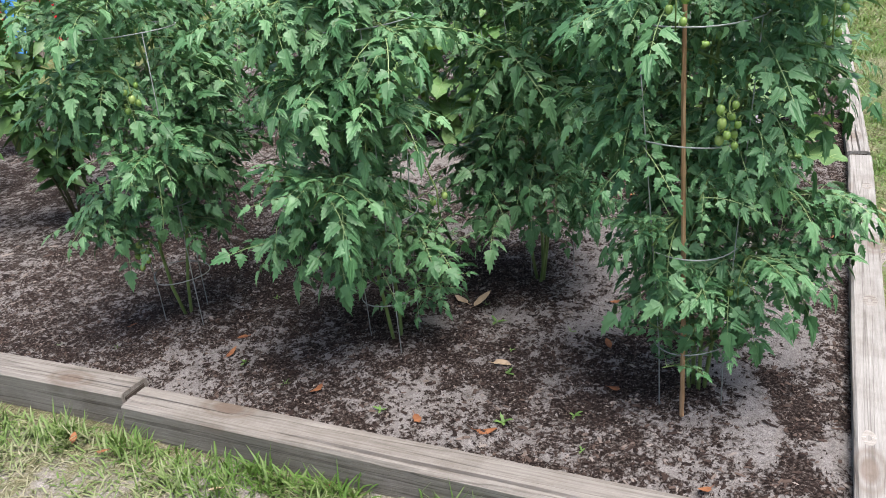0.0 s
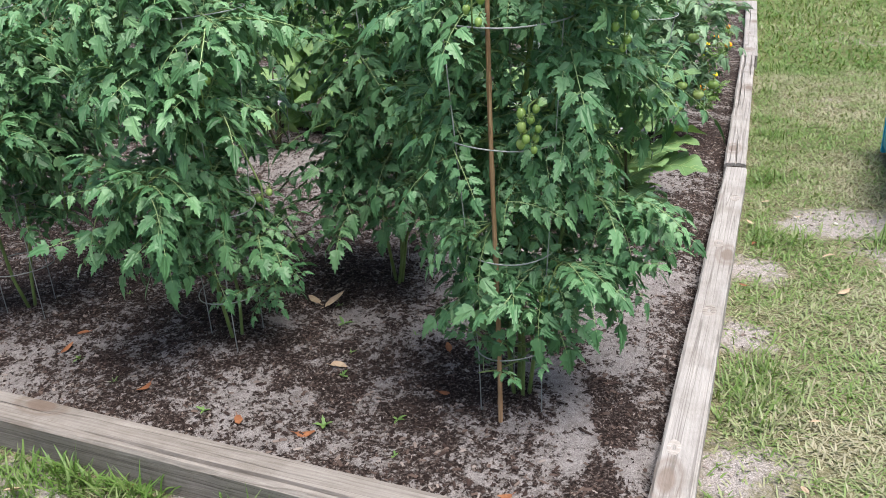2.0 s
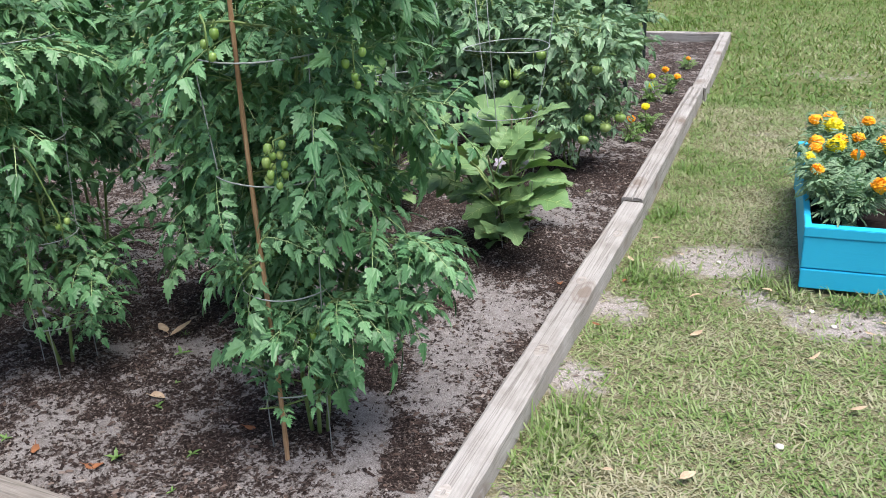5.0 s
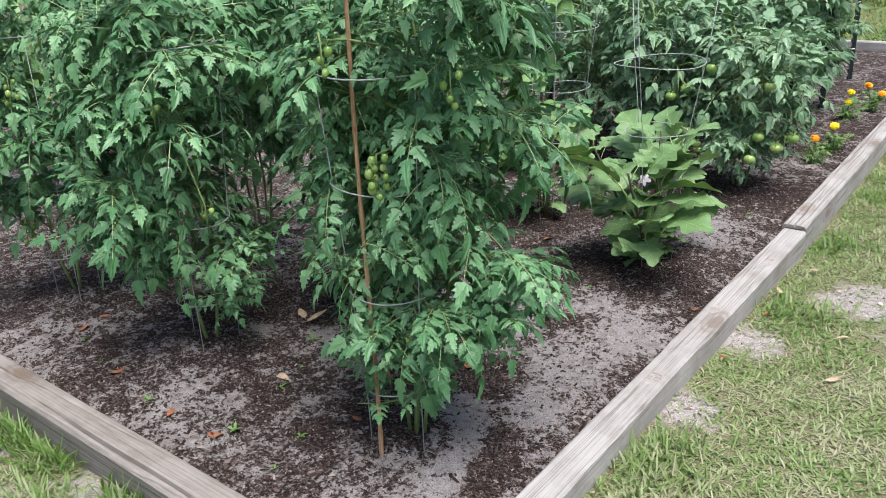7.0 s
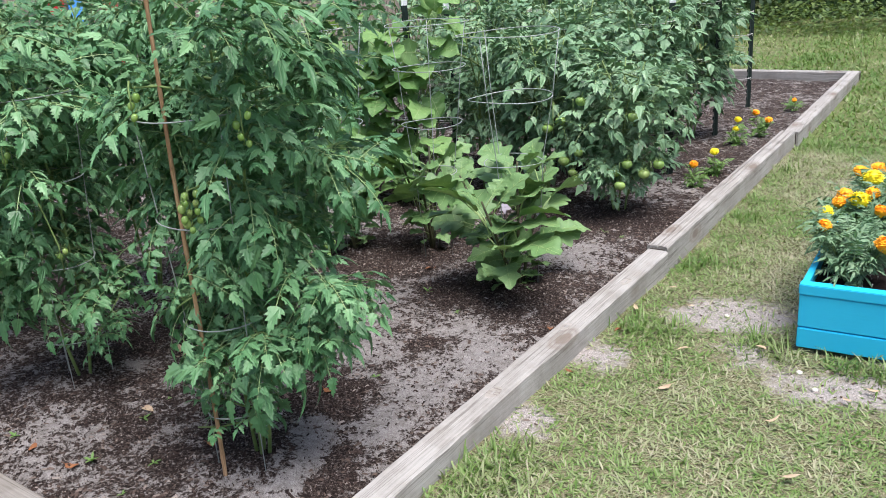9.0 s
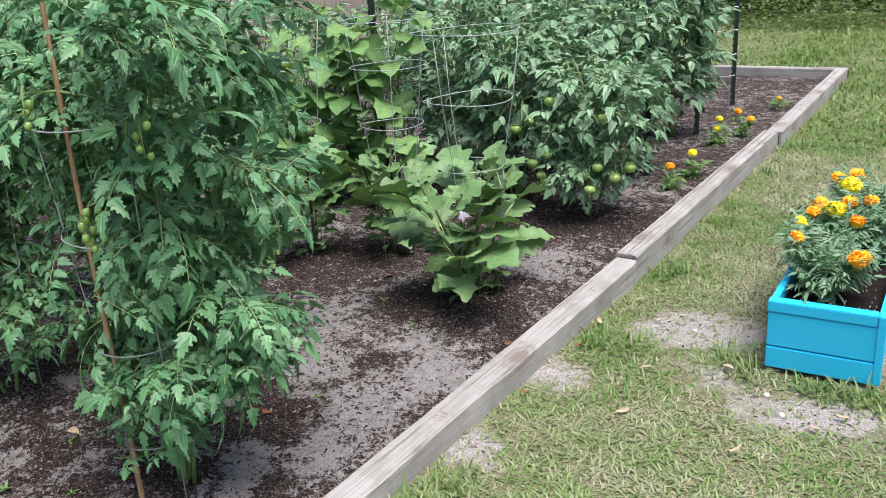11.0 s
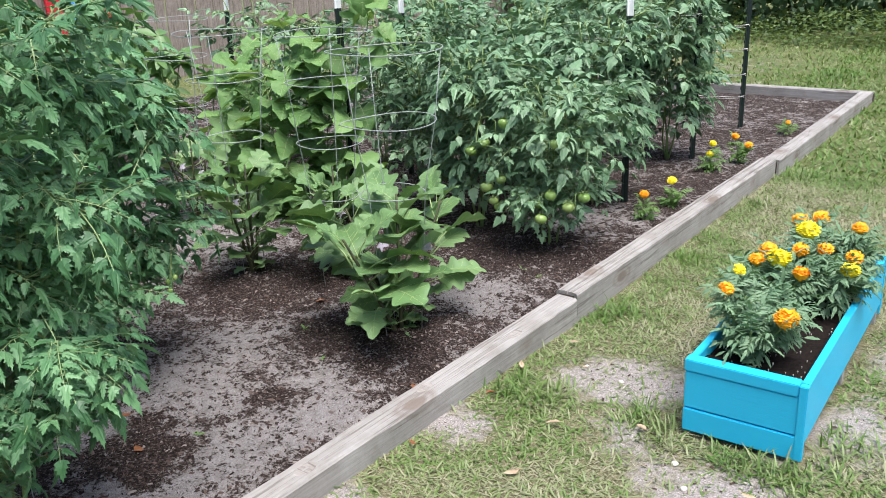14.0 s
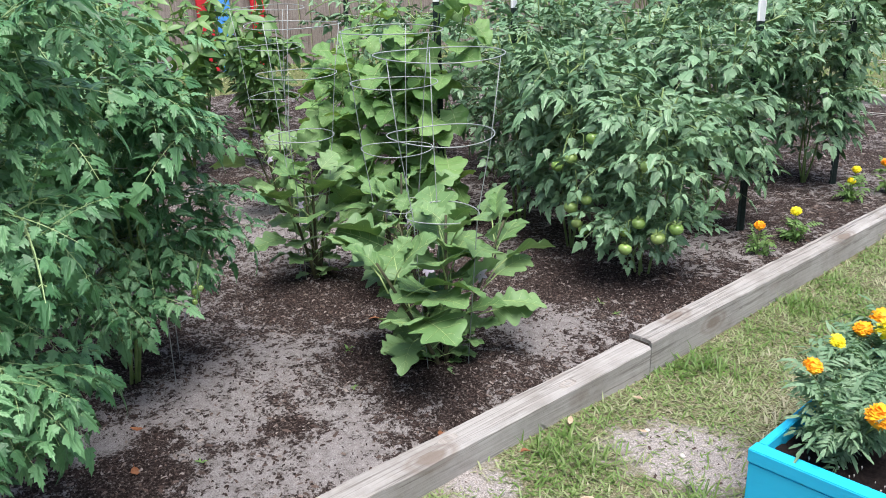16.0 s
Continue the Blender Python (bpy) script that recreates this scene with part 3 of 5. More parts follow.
def broad_leaf(name, length, width, lobes, wave, droop, petiole, vein_mat, leaf_mat, heart=False):
    """A large leaf with a stalk, a wavy lobed edge, and pale veins standing a little proud."""
    nu, nv = (15, 3) if heart else (22, 4)
    ph = random.uniform(0, 6)

    def spot(u, v):
        """u along, v across from -1 to 1"""
        if heart:
            w = width * (max(0.0, math.sin(math.pi * min(1, (u + 0.16) / 1.16) ** 0.75)) ** 0.7) * (1 + 0.1 * math.cos(u * lobes * 2 * math.pi + 0.6))
        else:
            saw = (u * lobes + 0.12) % 1.0
            tooth = math.sin(math.pi * saw**1.4) ** 0.8
            w = width * (math.sin(math.pi * u**0.8) ** 0.58) * (0.66 + 0.45 * tooth) * (1 + 0.07 * math.sin(7 * u + ph + 2 * (v > 0)))
        x = length * (u - (0.14 * abs(v) ** 1.5 * (1 - u) if heart else -0.10 * abs(v) * u * (1 - u) * 2))
        y = w * v
        z = -droop * length * u * u + 0.16 * abs(y) + wave * abs(v) * math.sin(u * 14 + ph + v * 2.0) + 0.32 * wave * math.sin(u * 24 - abs(v) * 9 + ph) * min(1, 3 * abs(v))
        return Vector((petiole + x, y, z))

    verts, faces, mats = [], [], []
    for i in range(nu + 1):
        u = 0.01 + 0.985 * i / nu
        for j in range(-nv, nv + 1):
            verts.append(spot(u, j / nv))
    m = 2 * nv + 1
    for i in range(nu):
        for j in range(m - 1):
            faces.append((i * m + j, (i + 1) * m + j, (i + 1) * m + j + 1, i * m + j + 1))
            mats.append(0)
    chunk = [(verts, faces)]
    veins = [([spot(0.01 + 0.95 * k / 7, 0) for k in range(8)], 0.0016)]
    for k in range(4):
        for side in (1, -1):
            u0 = 0.1 + 0.2 * k
            veins.append(([spot(min(0.97, u0 + 0.2 * q), side * 0.82 * q) for q in (0, 0.35, 0.7, 1)], 0.0009))
    for pts, r in veins:
        c = sweep([p + Vector((0, 0, 0.0006)) for p in pts], [r * (1 - 0.6 * i / len(pts)) for i in range(len(pts))], 3, False)
        chunk.append(c)
        mats += [1] * len(c[1])
    c = sweep([(0, 0, -0.02), (petiole * 0.5, 0, -0.004), (petiole, 0, 0), (petiole + 0.01, 0, 0)], 0.0028, 5)
    chunk.append(c)
    mats += [1] * len(c[1])
    v, f = merge(chunk)
    me = mesh_of(name, v, f)
    me.materials.append(leaf_mat)
    me.materials.append(vein_mat)
    me.polygons.foreach_set("material_index", mats)
    return me


def leaf_pair(shapes, spread, gap):
    """Two leaves from one node, the second smaller and turned aside, as one mesh."""
    a, b = random.sample(shapes, 2)
    verts, faces, index = [], [], []
    side = random.choice((-1, 1))
    for me, m in ((a, Matrix.Rotation(0.3 * side * random.random(), 4, "Z")),
                  (b, Matrix.Translation((gap * random.random(), 0, gap * random.uniform(-0.8, 0.8))) @ Matrix.Rotation(-side * random.uniform(0.5, spread), 4, "Z") @ Matrix.Rotation(random.uniform(-0.4, 0.5), 4, "Y") @ Matrix.Scale(random.uniform(0.6, 0.9), 4))):
        o = len(verts)
        verts += [m @ v.co for v in me.vertices]
        faces += [tuple(o + i for i in p.vertices) for p in me.polygons]
        index += [p.material_index for p in me.polygons]
    out = mesh_of("leaf_sprig", verts, faces, False)
    for m in a.materials:
        out.materials.append(m)
    out.polygons.foreach_set("material_index", index)
    return out


random.seed(11)
TOMATO_SINGLE = [compound_leaf("leaf", random.uniform(0.19, 0.26), random.choice((3, 3, 4)), random.uniform(0.052, 0.064), random.uniform(0.018, 0.0218), random.uniform(0.7, 1.05), random.uniform(0.2, 0.75), k % 3 == 0, 0.26, 0.0022, (M_TOMATO, M_RACHIS)) for k in range(16)]
TOMATO_LEAVES = [leaf_pair(TOMATO_SINGLE, 1.6, 0.05) for _ in range(18)]
BUSH_SINGLE = [compound_leaf("leaf", random.uniform(0.15, 0.2), random.choice((2, 2, 3)), random.uniform(0.058, 0.075), random.uniform(0.019, 0.0245), random.uniform(0.15, 0.5), random.uniform(0.2, 0.7), False, 0.3, 0.0018, (M_BUSH, M_RACHIS)) for _ in range(14)]
BUSH_LEAVES = [leaf_pair(BUSH_SINGLE, 1.9, 0.05) for _ in range(16)]
M_VEIN = plain_material("pale_leaf_vein", (0.26, 0.38, 0.14), (0.36, 0.46, 0.2), 0.6, 0.2, 60)
EGG_LEAVES = [broad_leaf("leaf", random.uniform(0.15, 0.2), random.uniform(0.068, 0.086), random.uniform(3.0, 3.6), random.uniform(0.004, 0.009), random.uniform(0.1, 0.5), 0.105, M_VEIN, M_EGG) for _ in range(12)]
CUKE_LEAVES = [broad_leaf("leaf", random.uniform(0.11, 0.15), random.uniform(0.06, 0.078), 2.5, random.uniform(0.004, 0.009), random.uniform(0.1, 0.5), 0.07, M_VEIN, M_CUKE, True) for _ in range(6)]
PEPPER_LEAVES = [mesh_of("leaf", *merge([moved(leaflet(random.uniform(0.075, 0.12), random.uniform(0.02, 0.029), 0, 0.3, random.uniform(0.1, 0.6)), Matrix.Rotation(q * 1.3 + random.uniform(-0.4, 0.4), 4, "Z") @ Matrix.Rotation(random.uniform(-0.4, 0.3), 4, "Y")) for q in (0, 1, -1, 2)])) for _ in range(8)]
PEPPER_LEAVES_DARK = [me.copy() for me in PEPPER_LEAVES]
for shapes, m in ((PEPPER_LEAVES, M_PEPPER), (PEPPER_LEAVES_DARK, M_PEPPER_DARK)):
    for me in shapes:
        me.materials.append(m)
BED_MARI_LEAVES = [compound_leaf("leaf", random.uniform(0.07, 0.09), 4, 0.036, 0.0085, 0.12, random.uniform(0.2, 0.7), False, 0.2, 0.001) for _ in range(6)]
MARI_LEAVES = [compound_leaf("leaf", random.uniform(0.07, 0.09), 6, 0.03, 0.0048, 0.12, random.uniform(0.05, 0.45), False, 0.2, 0.0009) for _ in range(6)]


# ---- fruit ----
def fruit_mesh(name, r, long, ribs):
    bm = bmesh.new()
    bmesh.ops.create_uvsphere(bm, u_segments=14, v_segments=9, radius=r)
    for v in bm.verts:
        a = math.atan2(v.co.y, v.co.x)
        k = 1 + ribs * math.cos(a * 5)
        v.co.x *= k
        v.co.y *= k
        v.co.z *= long
        if v.co.z > 0.6 * r * long:
            v.co.z -= (v.co.z - 0.6 * r * long) * 0.35
    for f in bm.faces:
        f.smooth = True
    me = bpy.data.meshes.new(name)
    bm.to_mesh(me)
    bm.free()
    me.materials.append(M_FRUIT)
    return me


def calyx_mesh(r):
    chunks = []
    for k in range(5):
        chunks.append(moved(leaflet(r * 0.9, r * 0.14, 0, 0.2, -0.25, 0, 4), Matrix.Rotation(k * 1.257, 4, "Z")))
    chunks.append(sweep([(0, 0, 0), (0.002, 0, r * 0.5), (0.006, 0, r * 0.9)], 0.0018, 5))
    me = mesh_of("calyx", *merge(chunks))
    me.materials.append(M_STEM)
    return me


ROMA, ROUND = fruit_mesh("tomato", 0.0092, 1.3, 0.0), fruit_mesh("tomato", 0.0265, 0.85, 0.035)
CALYX_S, CALYX_L = calyx_mesh(0.013), calyx_mesh(0.03)


def outward(a, tilt, roll=0.0, size=1.0):
    """Turn of a leaf that points to azimuth a and lifts by tilt."""
    return Matrix.Rotation(a, 4, "Z") @ Matrix.Rotation(-tilt, 4, "Y") @ Matrix.Rotation(roll, 4, "X") @ Matrix.Scale(size, 4)


def clear(p, reach):
    """True where the grower has tied the leaves back from the stake and the ripening truss."""
    v = Vector((p.x + 0.405, p.y - 0.365))
    if v.length > reach or 0.2 < p.z < 0.5:
        return False
    return v.length < 0.035 or -1.7 < math.atan2(v.y, v.x) < -0.5


def tomato_plant(x, y, height, spread, leaves, low, seed, label, shapes, mat, stems=3, size=1.0, trusses=(), big=False, bare_below=0.0, lean=(0, 0), group="staked tomato plants", suckers=()):
    """Stems with side shoots, leaves along them and trusses of fruit (x, y, z, count)."""
    r = random.Random(seed)
    plant = thing("tomato_plant", label, "tomato plant", (x, y, 0.03), group=group)
    lines = []
    for s in range(stems):
        a = 2 * math.pi * (s + r.random() * 0.5) / stems
        pts = []
        for i in range(9):
            u = i / 8
            rad = 0.01 + spread * 0.42 * u**0.8 * (0.6 + 0.4 * math.sin(u * 5 + s))
            pts.append(Vector((rad * math.cos(a + u) + lean[0] * u + r.uniform(-0.012, 0.012), rad * math.sin(a + u) + lean[1] * u + r.uniform(-0.012, 0.012), height * u * r.uniform(0.97, 1.0) - 0.03 * (i == 0))))
        tube("stem", pts, [0.006 * (1 - 0.45 * i / 8) for i in range(9)], M_STEM, plant, 6, "pale green woody stem")
        lines.append((pts, max(0.03, low * 0.9)))
        shoots = max(5, 15 // stems) if not big else 6
        for k in range(shoots):
            u = low + (0.95 - low) * (k + r.random()) / shoots
            p = pts[0].lerp(pts[-1], u) if u >= 1 else pts[int(u * 8)].lerp(pts[min(8, int(u * 8) + 1)], u * 8 - int(u * 8))
            b = a + r.uniform(-1.6, 1.6)
            ln = spread * r.uniform(0.4, 0.75) * min(1.0, 0.2 + p.z / 0.6)
            rise = r.uniform(-0.1, 0.5) if not big else r.uniform(-0.2, 0.6)
            sp = [p + Vector((math.cos(b) * ln * q, math.sin(b) * ln * q, ln * (rise * q + 0.3 * q - 0.45 * q * q))) for q in (0, 0.25, 0.5, 0.75, 1.0)]
            tube("side_shoot", sp, [0.0042, 0.0038, 0.0034, 0.0028, 0.0018], M_STEM, plant, 5)
            lines.append((sp, 0.25))
    for i in range(leaves):
        pts, lo = lines[r.randrange(len(lines))] if r.random() < 0.72 else lines[(i % stems) * (1 + shoots)]
        n = len(pts) - 1
        u = lo + (1 - lo) * r.random()
        f = u * n
        p = pts[int(min(f, n - 1))].lerp(pts[int(min(f, n - 1)) + 1], f - int(min(f, n - 1)))
        a = math.atan2(p.y - lean[1] * p.z / height, p.x - lean[0] * p.z / height) + r.gauss(0, 0.85)
        top = p.z / height
        tilt = r.gauss((-0.1 if big else -0.34) + 0.5 * top, 0.38)
        grow = size * r.uniform(0.75, 1.18) * (0.8 if top > 0.92 else 1) * (0.75 if p.z < 0.25 else 1)
        roll = r.gauss(0, 0.35)
        for aside in (0.0, 0.9, -0.9, 1.7, -1.7):
            size_here = grow * (1.0 if aside == 0 else 0.62)
            turn = outward(a + aside, tilt)
            if not any(clear(p + Vector((x, y, 0.03)) + turn @ Vector((0.2 * size_here * q, 0.1 * size_here * side, 0)), 0.3 if side == 0 else 0.12) for side in (0, -1, 1) for q in (0.3, 0.65, 1.0)):
                a, grow = a + aside, size_here
                break
        else:
            continue
        tip = p + turn @ Vector((0.24 * grow, 0, -0.1 * grow))
        if tip.z < bare_below:
            continue
        reach = spread * (0.42 + 0.78 * min(1.0, max(0.0, tip.z / 0.5)))
        if tip.z < 0.12 or math.hypot(tip.x - lean[0] * tip.z / height, tip.y - lean[1] * tip.z / height) > reach:
            if r.random() < 0.85:
                grow *= 0.75
                tilt += 0.4
            if tip.z < 0.07 and not big:
                continue
        if big and any((p + turn @ Vector((0.15 * grow * q, 0, -0.03)) + Vector((x, y, 0.03)) - Vector(t[:3]) - Vector((0.03, -0.07, 0.02))).length < 0.065 for t in trusses for q in (0.3, 0.7, 1.1)):
            continue
        piece("leaf_sprig", r.choice(shapes), mat, plant, m=Matrix.Translation(p) @ outward(a, tilt, roll, grow))
    for sx, sy, sz, count in suckers:
        foot = lines[0][0][1]
        tip = Vector((sx - x, sy - y, sz))
        sp = [foot.lerp(tip, q) + Vector((0, 0, -0.08 * q * (1 - q))) for q in (0, 0.35, 0.7, 1.0)]
        tube("side_shoot", sp, [0.0035, 0.003, 0.0025, 0.0016], M_STEM, plant, 5)
        for k in range(count):
            q = 0.3 + 0.7 * (k + 0.5) / count
            piece("leaf_sprig", r.choice(shapes), mat, plant, m=Matrix.Translation(foot.lerp(tip, q) + Vector((0, 0, -0.08 * q * (1 - q)))) @ outward(k * 2.4 + r.random(), r.gauss(0.35, 0.25), r.gauss(0, 0.3), size * r.uniform(0.45, 0.65)))
    for tx, ty, tz, count in trusses:
        hub = Vector((tx - x, ty - y, tz - 0.03))
        near = min((q for pts, _ in lines for q in pts if q.z > hub.z - 0.05), key=lambda q: (q - hub).length, default=lines[0][0][-1])
        tube("truss", [near, near.lerp(hub, 0.5) + Vector((0, 0, 0.03)), hub + Vector((0, 0, 0.025)), hub - Vector((0, 0, 0.06))], [0.003, 0.0028, 0.0024, 0.0016], M_STEM, plant, 5)
        for k in range(count):
            a = k * 2.4 + r.random()
            off = Vector((math.cos(a) * 0.02, math.sin(a) * 0.02, 0.02 - 0.095 * (k + 0.5) / max(4, count))) * (1.9 if big else 0.95)
            me, cal, rr = (ROUND, CALYX_L, 0.0265) if big else (ROMA, CALYX_S, 0.0125)
            t = piece("tomato", me, None, plant, "unripe pale green tomato", Matrix.Translation(hub + off) @ Matrix.Rotation(r.uniform(-0.5, 0.5), 4, "X") @ Matrix.Scale(r.uniform(0.8, 1.15), 4))
            piece("calyx", cal, None, t, "", Matrix.Translation((0, 0, rr * (0.72 if big else 0.95))))
    return plant


# ---- wire cages, stakes and posts ----
def wire_cage(x, y, rings, foot, legs=3, turn=0.0, tilt=(0, 0), label=""):
    """A cone of wire: legs that run up to the widest ring and rings tied to them."""
    cage = thing("wire_cage", label or "galvanised wire cage of three rings round a plant", "plant cage", (x, y, 0.03), group="wire plant cages")
    top = rings[-1]

    def axis(z):
        return Vector((tilt[0] * z, tilt[1] * z, z))

    for k in range(legs):
        a = turn + 2 * math.pi * k / legs
        pts = [axis(-0.06) + Vector((math.cos(a) * foot, math.sin(a) * foot, 0))]
        for z, rad in rings:
            pts.append(axis(z) + Vector((math.cos(a) * rad, math.sin(a) * rad, 0)))
        tube("leg", pts, 0.0016, M_WIRE, cage, 5)
    r = random.Random(int(x * 100))
    for z, rad in rings:
        ph, w = r.uniform(0, 6), r.uniform(0.002, 0.006)
        pts = [axis(z) + Vector((math.cos(q) * (rad + 0.003) * (1 + 0.05 * math.sin(2 * q + ph)), math.sin(q) * (rad + 0.003), w * math.sin(2 * q + ph))) for q in [2 * math.pi * i / 28 for i in range(29)]]
        tube("ring", pts, 0.0018, M_WIRE, cage, 5)
    return cage


def t_post(x, y, height, white_from, seed=0, tilt=0.0):
    post = thing("t_post", "dark green steel T-post with a white tip", "garden post", (x, y, 0.0), seed * 7.0, "T-posts in the bed")
    post.matrix_basis = pose(x, y, 0, 0, tilt, -85 + seed * 5)

    def profile(z0, z1, name, mat, label=""):
        p = [(-0.016, -0.004), (0.016, -0.004), (0.016, 0.001), (0.0035, 0.003), (0.0025, 0.026), (-0.0025, 0.026), (-0.0035, 0.003), (-0.016, 0.001)]
        verts = [(a, b, z) for z in (z0, z1) for a, b in p]
        m = len(p)
        faces = [(k, (k + 1) % m, m + (k + 1) % m, m + k) for k in range(m)] + [tuple(range(m))[::-1], tuple(range(m, 2 * m))]
        return piece(name, mesh_of(name, verts, faces, False), mat, post, label)

    profile(-0.25, white_from, "shaft", M_POST)
    profile(white_from, height, "tip", M_WHITE, "white painted tip")
    bm = bmesh.new()
    for k in range(int(height / 0.055)):
        z = 0.05 + k * 0.055
        if z < white_from - 0.02:
            box(bm, -0.005, 0.005, -0.011, -0.003, z, z + 0.022)
    tagged(part("studs", bm, M_POST, post), kind="stuff")
    return post


def string_line(a, b, sag=0.015):
    a, b = Vector(a), Vector(b)
    pts = [a.lerp(b, i / 12) + Vector((0, 0, -sag * 4 * (i / 12) * (1 - i / 12))) for i in range(13)]
    loop = [a + Vector((math.cos(q) * 0.02, math.sin(q) * 0.024, 0.002 * q)) for q in [i * 0.9 for i in range(8)]]
    v, f = merge([sweep(pts, 0.0021, 4), sweep([p + Vector((0, 0.002, -0.012)) for p in pts], 0.0016, 4), sweep(loop, 0.0028, 4)])
    return tagged(piece("string", mesh_of("string", v, f), M_STRING), "white garden string tied between two T-posts", "string", "strings between the posts")


ROMA_LABEL = "tall green tomato plant with lobed leaves and small unripe fruit"
FRONT_RINGS = [(0.2, 0.092), (0.47, 0.11), (0.75, 0.13), (1.02, 0.15)]
random.seed(5)
tomato_plant(-0.39, 0.49, 1.36, 0.36, 440, 0.25, 1, ROMA_LABEL, TOMATO_LEAVES, M_TOMATO, 4, 0.88,
             [(-0.31, 0.33, 0.86, 11), (-0.12, 0.36, 1.06, 4), (-0.42, 0.3, 1.1, 3), (-0.28, 0.38, 0.42, 2)], lean=(0.07, 0.09), bare_below=0.2,
             suckers=[(-0.49, 0.37, 0.28, 7), (-0.45, 0.34, 0.17, 4), (-0.36, 0.38, 0.42, 9), (-0.28, 0.42, 0.3, 5)])
tomato_plant(-1.30, 0.53, 1.3, 0.37, 340, 0.27, 2, ROMA_LABEL, TOMATO_LEAVES, M_TOMATO, 2, 0.88,
             [(-1.40, 0.45, 0.40, 3), (-1.5, 0.3, 0.68, 3), (-1.36, 0.35, 0.93, 3), (-1.15, 0.35, 0.9, 2), (-1.05, 0.4, 0.6, 2)], lean=(-0.06, 0.0), bare_below=0.2,
             suckers=[(-1.12, 0.52, 0.26, 9), (-1.1, 0.6, 0.36, 9), (-1.4, 0.42, 0.4, 6)])
tomato_plant(-2.13, 0.53, 1.25, 0.32, 250, 0.3, 3, ROMA_LABEL, TOMATO_LEAVES, M_TOMATO, 2, 0.88,
             [(-2.12, 0.39, 0.38, 8), (-2.06, 0.42, 0.6, 4), (-2.0, 0.38, 0.9, 5), (-2.25, 0.38, 0.75, 4)], bare_below=0.22)
tomato_plant(-1.0, 1.1, 1.25, 0.36, 310, 0.2, 4, "bushy dark green tomato plant with lobed leaves", TOMATO_LEAVES, M_TOMATO, 4, 0.98, [(-0.86, 0.93, 0.61, 1), (-0.75, 1.25, 0.4, 3)], lean=(0.02, 0.04), bare_below=0.14)
tomato_plant(-1.85, 1.25, 1.32, 0.36, 210, 0.4, 5, "bushy dark green tomato plant with lobed leaves", TOMATO_LEAVES, M_TOMATO, 4, 0.95, [(-1.6, 1.3, 0.5, 3)])
tomato_plant(-2.75, 1.35, 1.3, 0.38, 130, 0.4, 6, "bushy dark green tomato plant with lobed leaves", TOMATO_LEAVES, M_TOMATO, 4, 0.95)
for k, (cx, cy) in enumerate([(-0.40, 0.46), (-1.30, 0.53), (-2.10, 0.52), (-1.0, 1.2)]):
    wire_cage(cx, cy, FRONT_RINGS, 0.09, 3, -0.3 if k == 0 else 0.6 + k * 0.5, label="galvanised wire cage half hidden in a tomato plant")
STAKE = [Vector((-0.405, 0.362, -0.1)).lerp(Vector((-0.412, 0.385, 1.42)), i / 60) + Vector((0.003 * math.sin(i / 9), 0.002 * math.sin(i / 7), 0)) for i in range(61)]
stake = tube("bamboo_stake", STAKE, [0.0062 + (0.0012 if i % 8 == 0 else 0) - 0.00002 * i for i in range(61)], M_BAMBOO, None, 8)
tagged(stake, "slim brown bamboo stake pushed into the soil", "stake")

BUSH_LABEL = "dense green tomato bush with ovate leaves and round unripe fruit"


def bush(x, y, h, sp, leaves, seed, trusses=(), low=0.1, size=0.88):
    tomato_plant(x, y, h, sp, leaves, low, seed, BUSH_LABEL, BUSH_LEAVES, M_BUSH, 4, size, trusses, True, bare_below=0.1, group="bush tomato plants")


bush(-0.38, 3.02, 0.82, 0.38, 270, 21, [(-0.24, 2.76, 0.59, 1), (-0.27, 2.76, 0.36, 3), (-0.13, 2.8, 0.36, 2)], 0.12)
bush(-0.86, 3.12, 0.92, 0.38, 240, 22, [(-0.51, 2.77, 0.65, 1), (-0.63, 2.79, 0.55, 2), (-0.53, 2.77, 0.4, 4)], 0.3)
bush(-1.32, 3.25, 0.95, 0.36, 120, 23, [], 0.3)
for k, bx in enumerate((-0.55, -1.05, -1.6, -2.15, -2.75, -3.4)):
    bush(bx, 3.78 + 0.06 * (k % 2), 1.0 + 0.05 * (k % 3), 0.4, 190 if k < 3 else 80, 31 + k, [], 0.2, 0.95)
for k, bx in enumerate((-0.66, -1.15, -1.75, -2.4, -3.1)):
    bush(bx, 4.9, 1.14, 0.38, 230 if k < 2 else 70, 41 + k, [], 0.22, 1.0)
for k, bx in enumerate((-2.0, -2.7, -3.5)):
    bush(bx, 6.05, 1.15, 0.38, 62, 51 + k, [], 0.3, 1.2)

# T-posts with strings between them
for k, (px, py) in enumerate([(-0.43, 3.84), (-1.94, 3.84), (-3.65, 3.84), (-0.52, 4.95), (-2.3, 4.95), (-0.605, 6.04), (-2.35, 6.04), (-1.67, 3.03)]):
    t_post(px, py, 1.2, 1.03 if k != 7 else 1.12, k % 4, 1.2 * math.sin(k * 2.1))
for z in (0.3, 0.55, 0.78, 0.92):
    string_line((-0.43, 3.84, z), (-1.94, 3.84, z))
    string_line((-0.52, 4.95, z + 0.02), (-2.3, 4.95, z + 0.02))
    string_line((-1.94, 3.84, z), (-3.65, 3.84, z))
for z in (0.27, 0.43, 0.61, 0.78):
    string_line((-0.605, 6.04, z), (-2.35, 6.04, z))


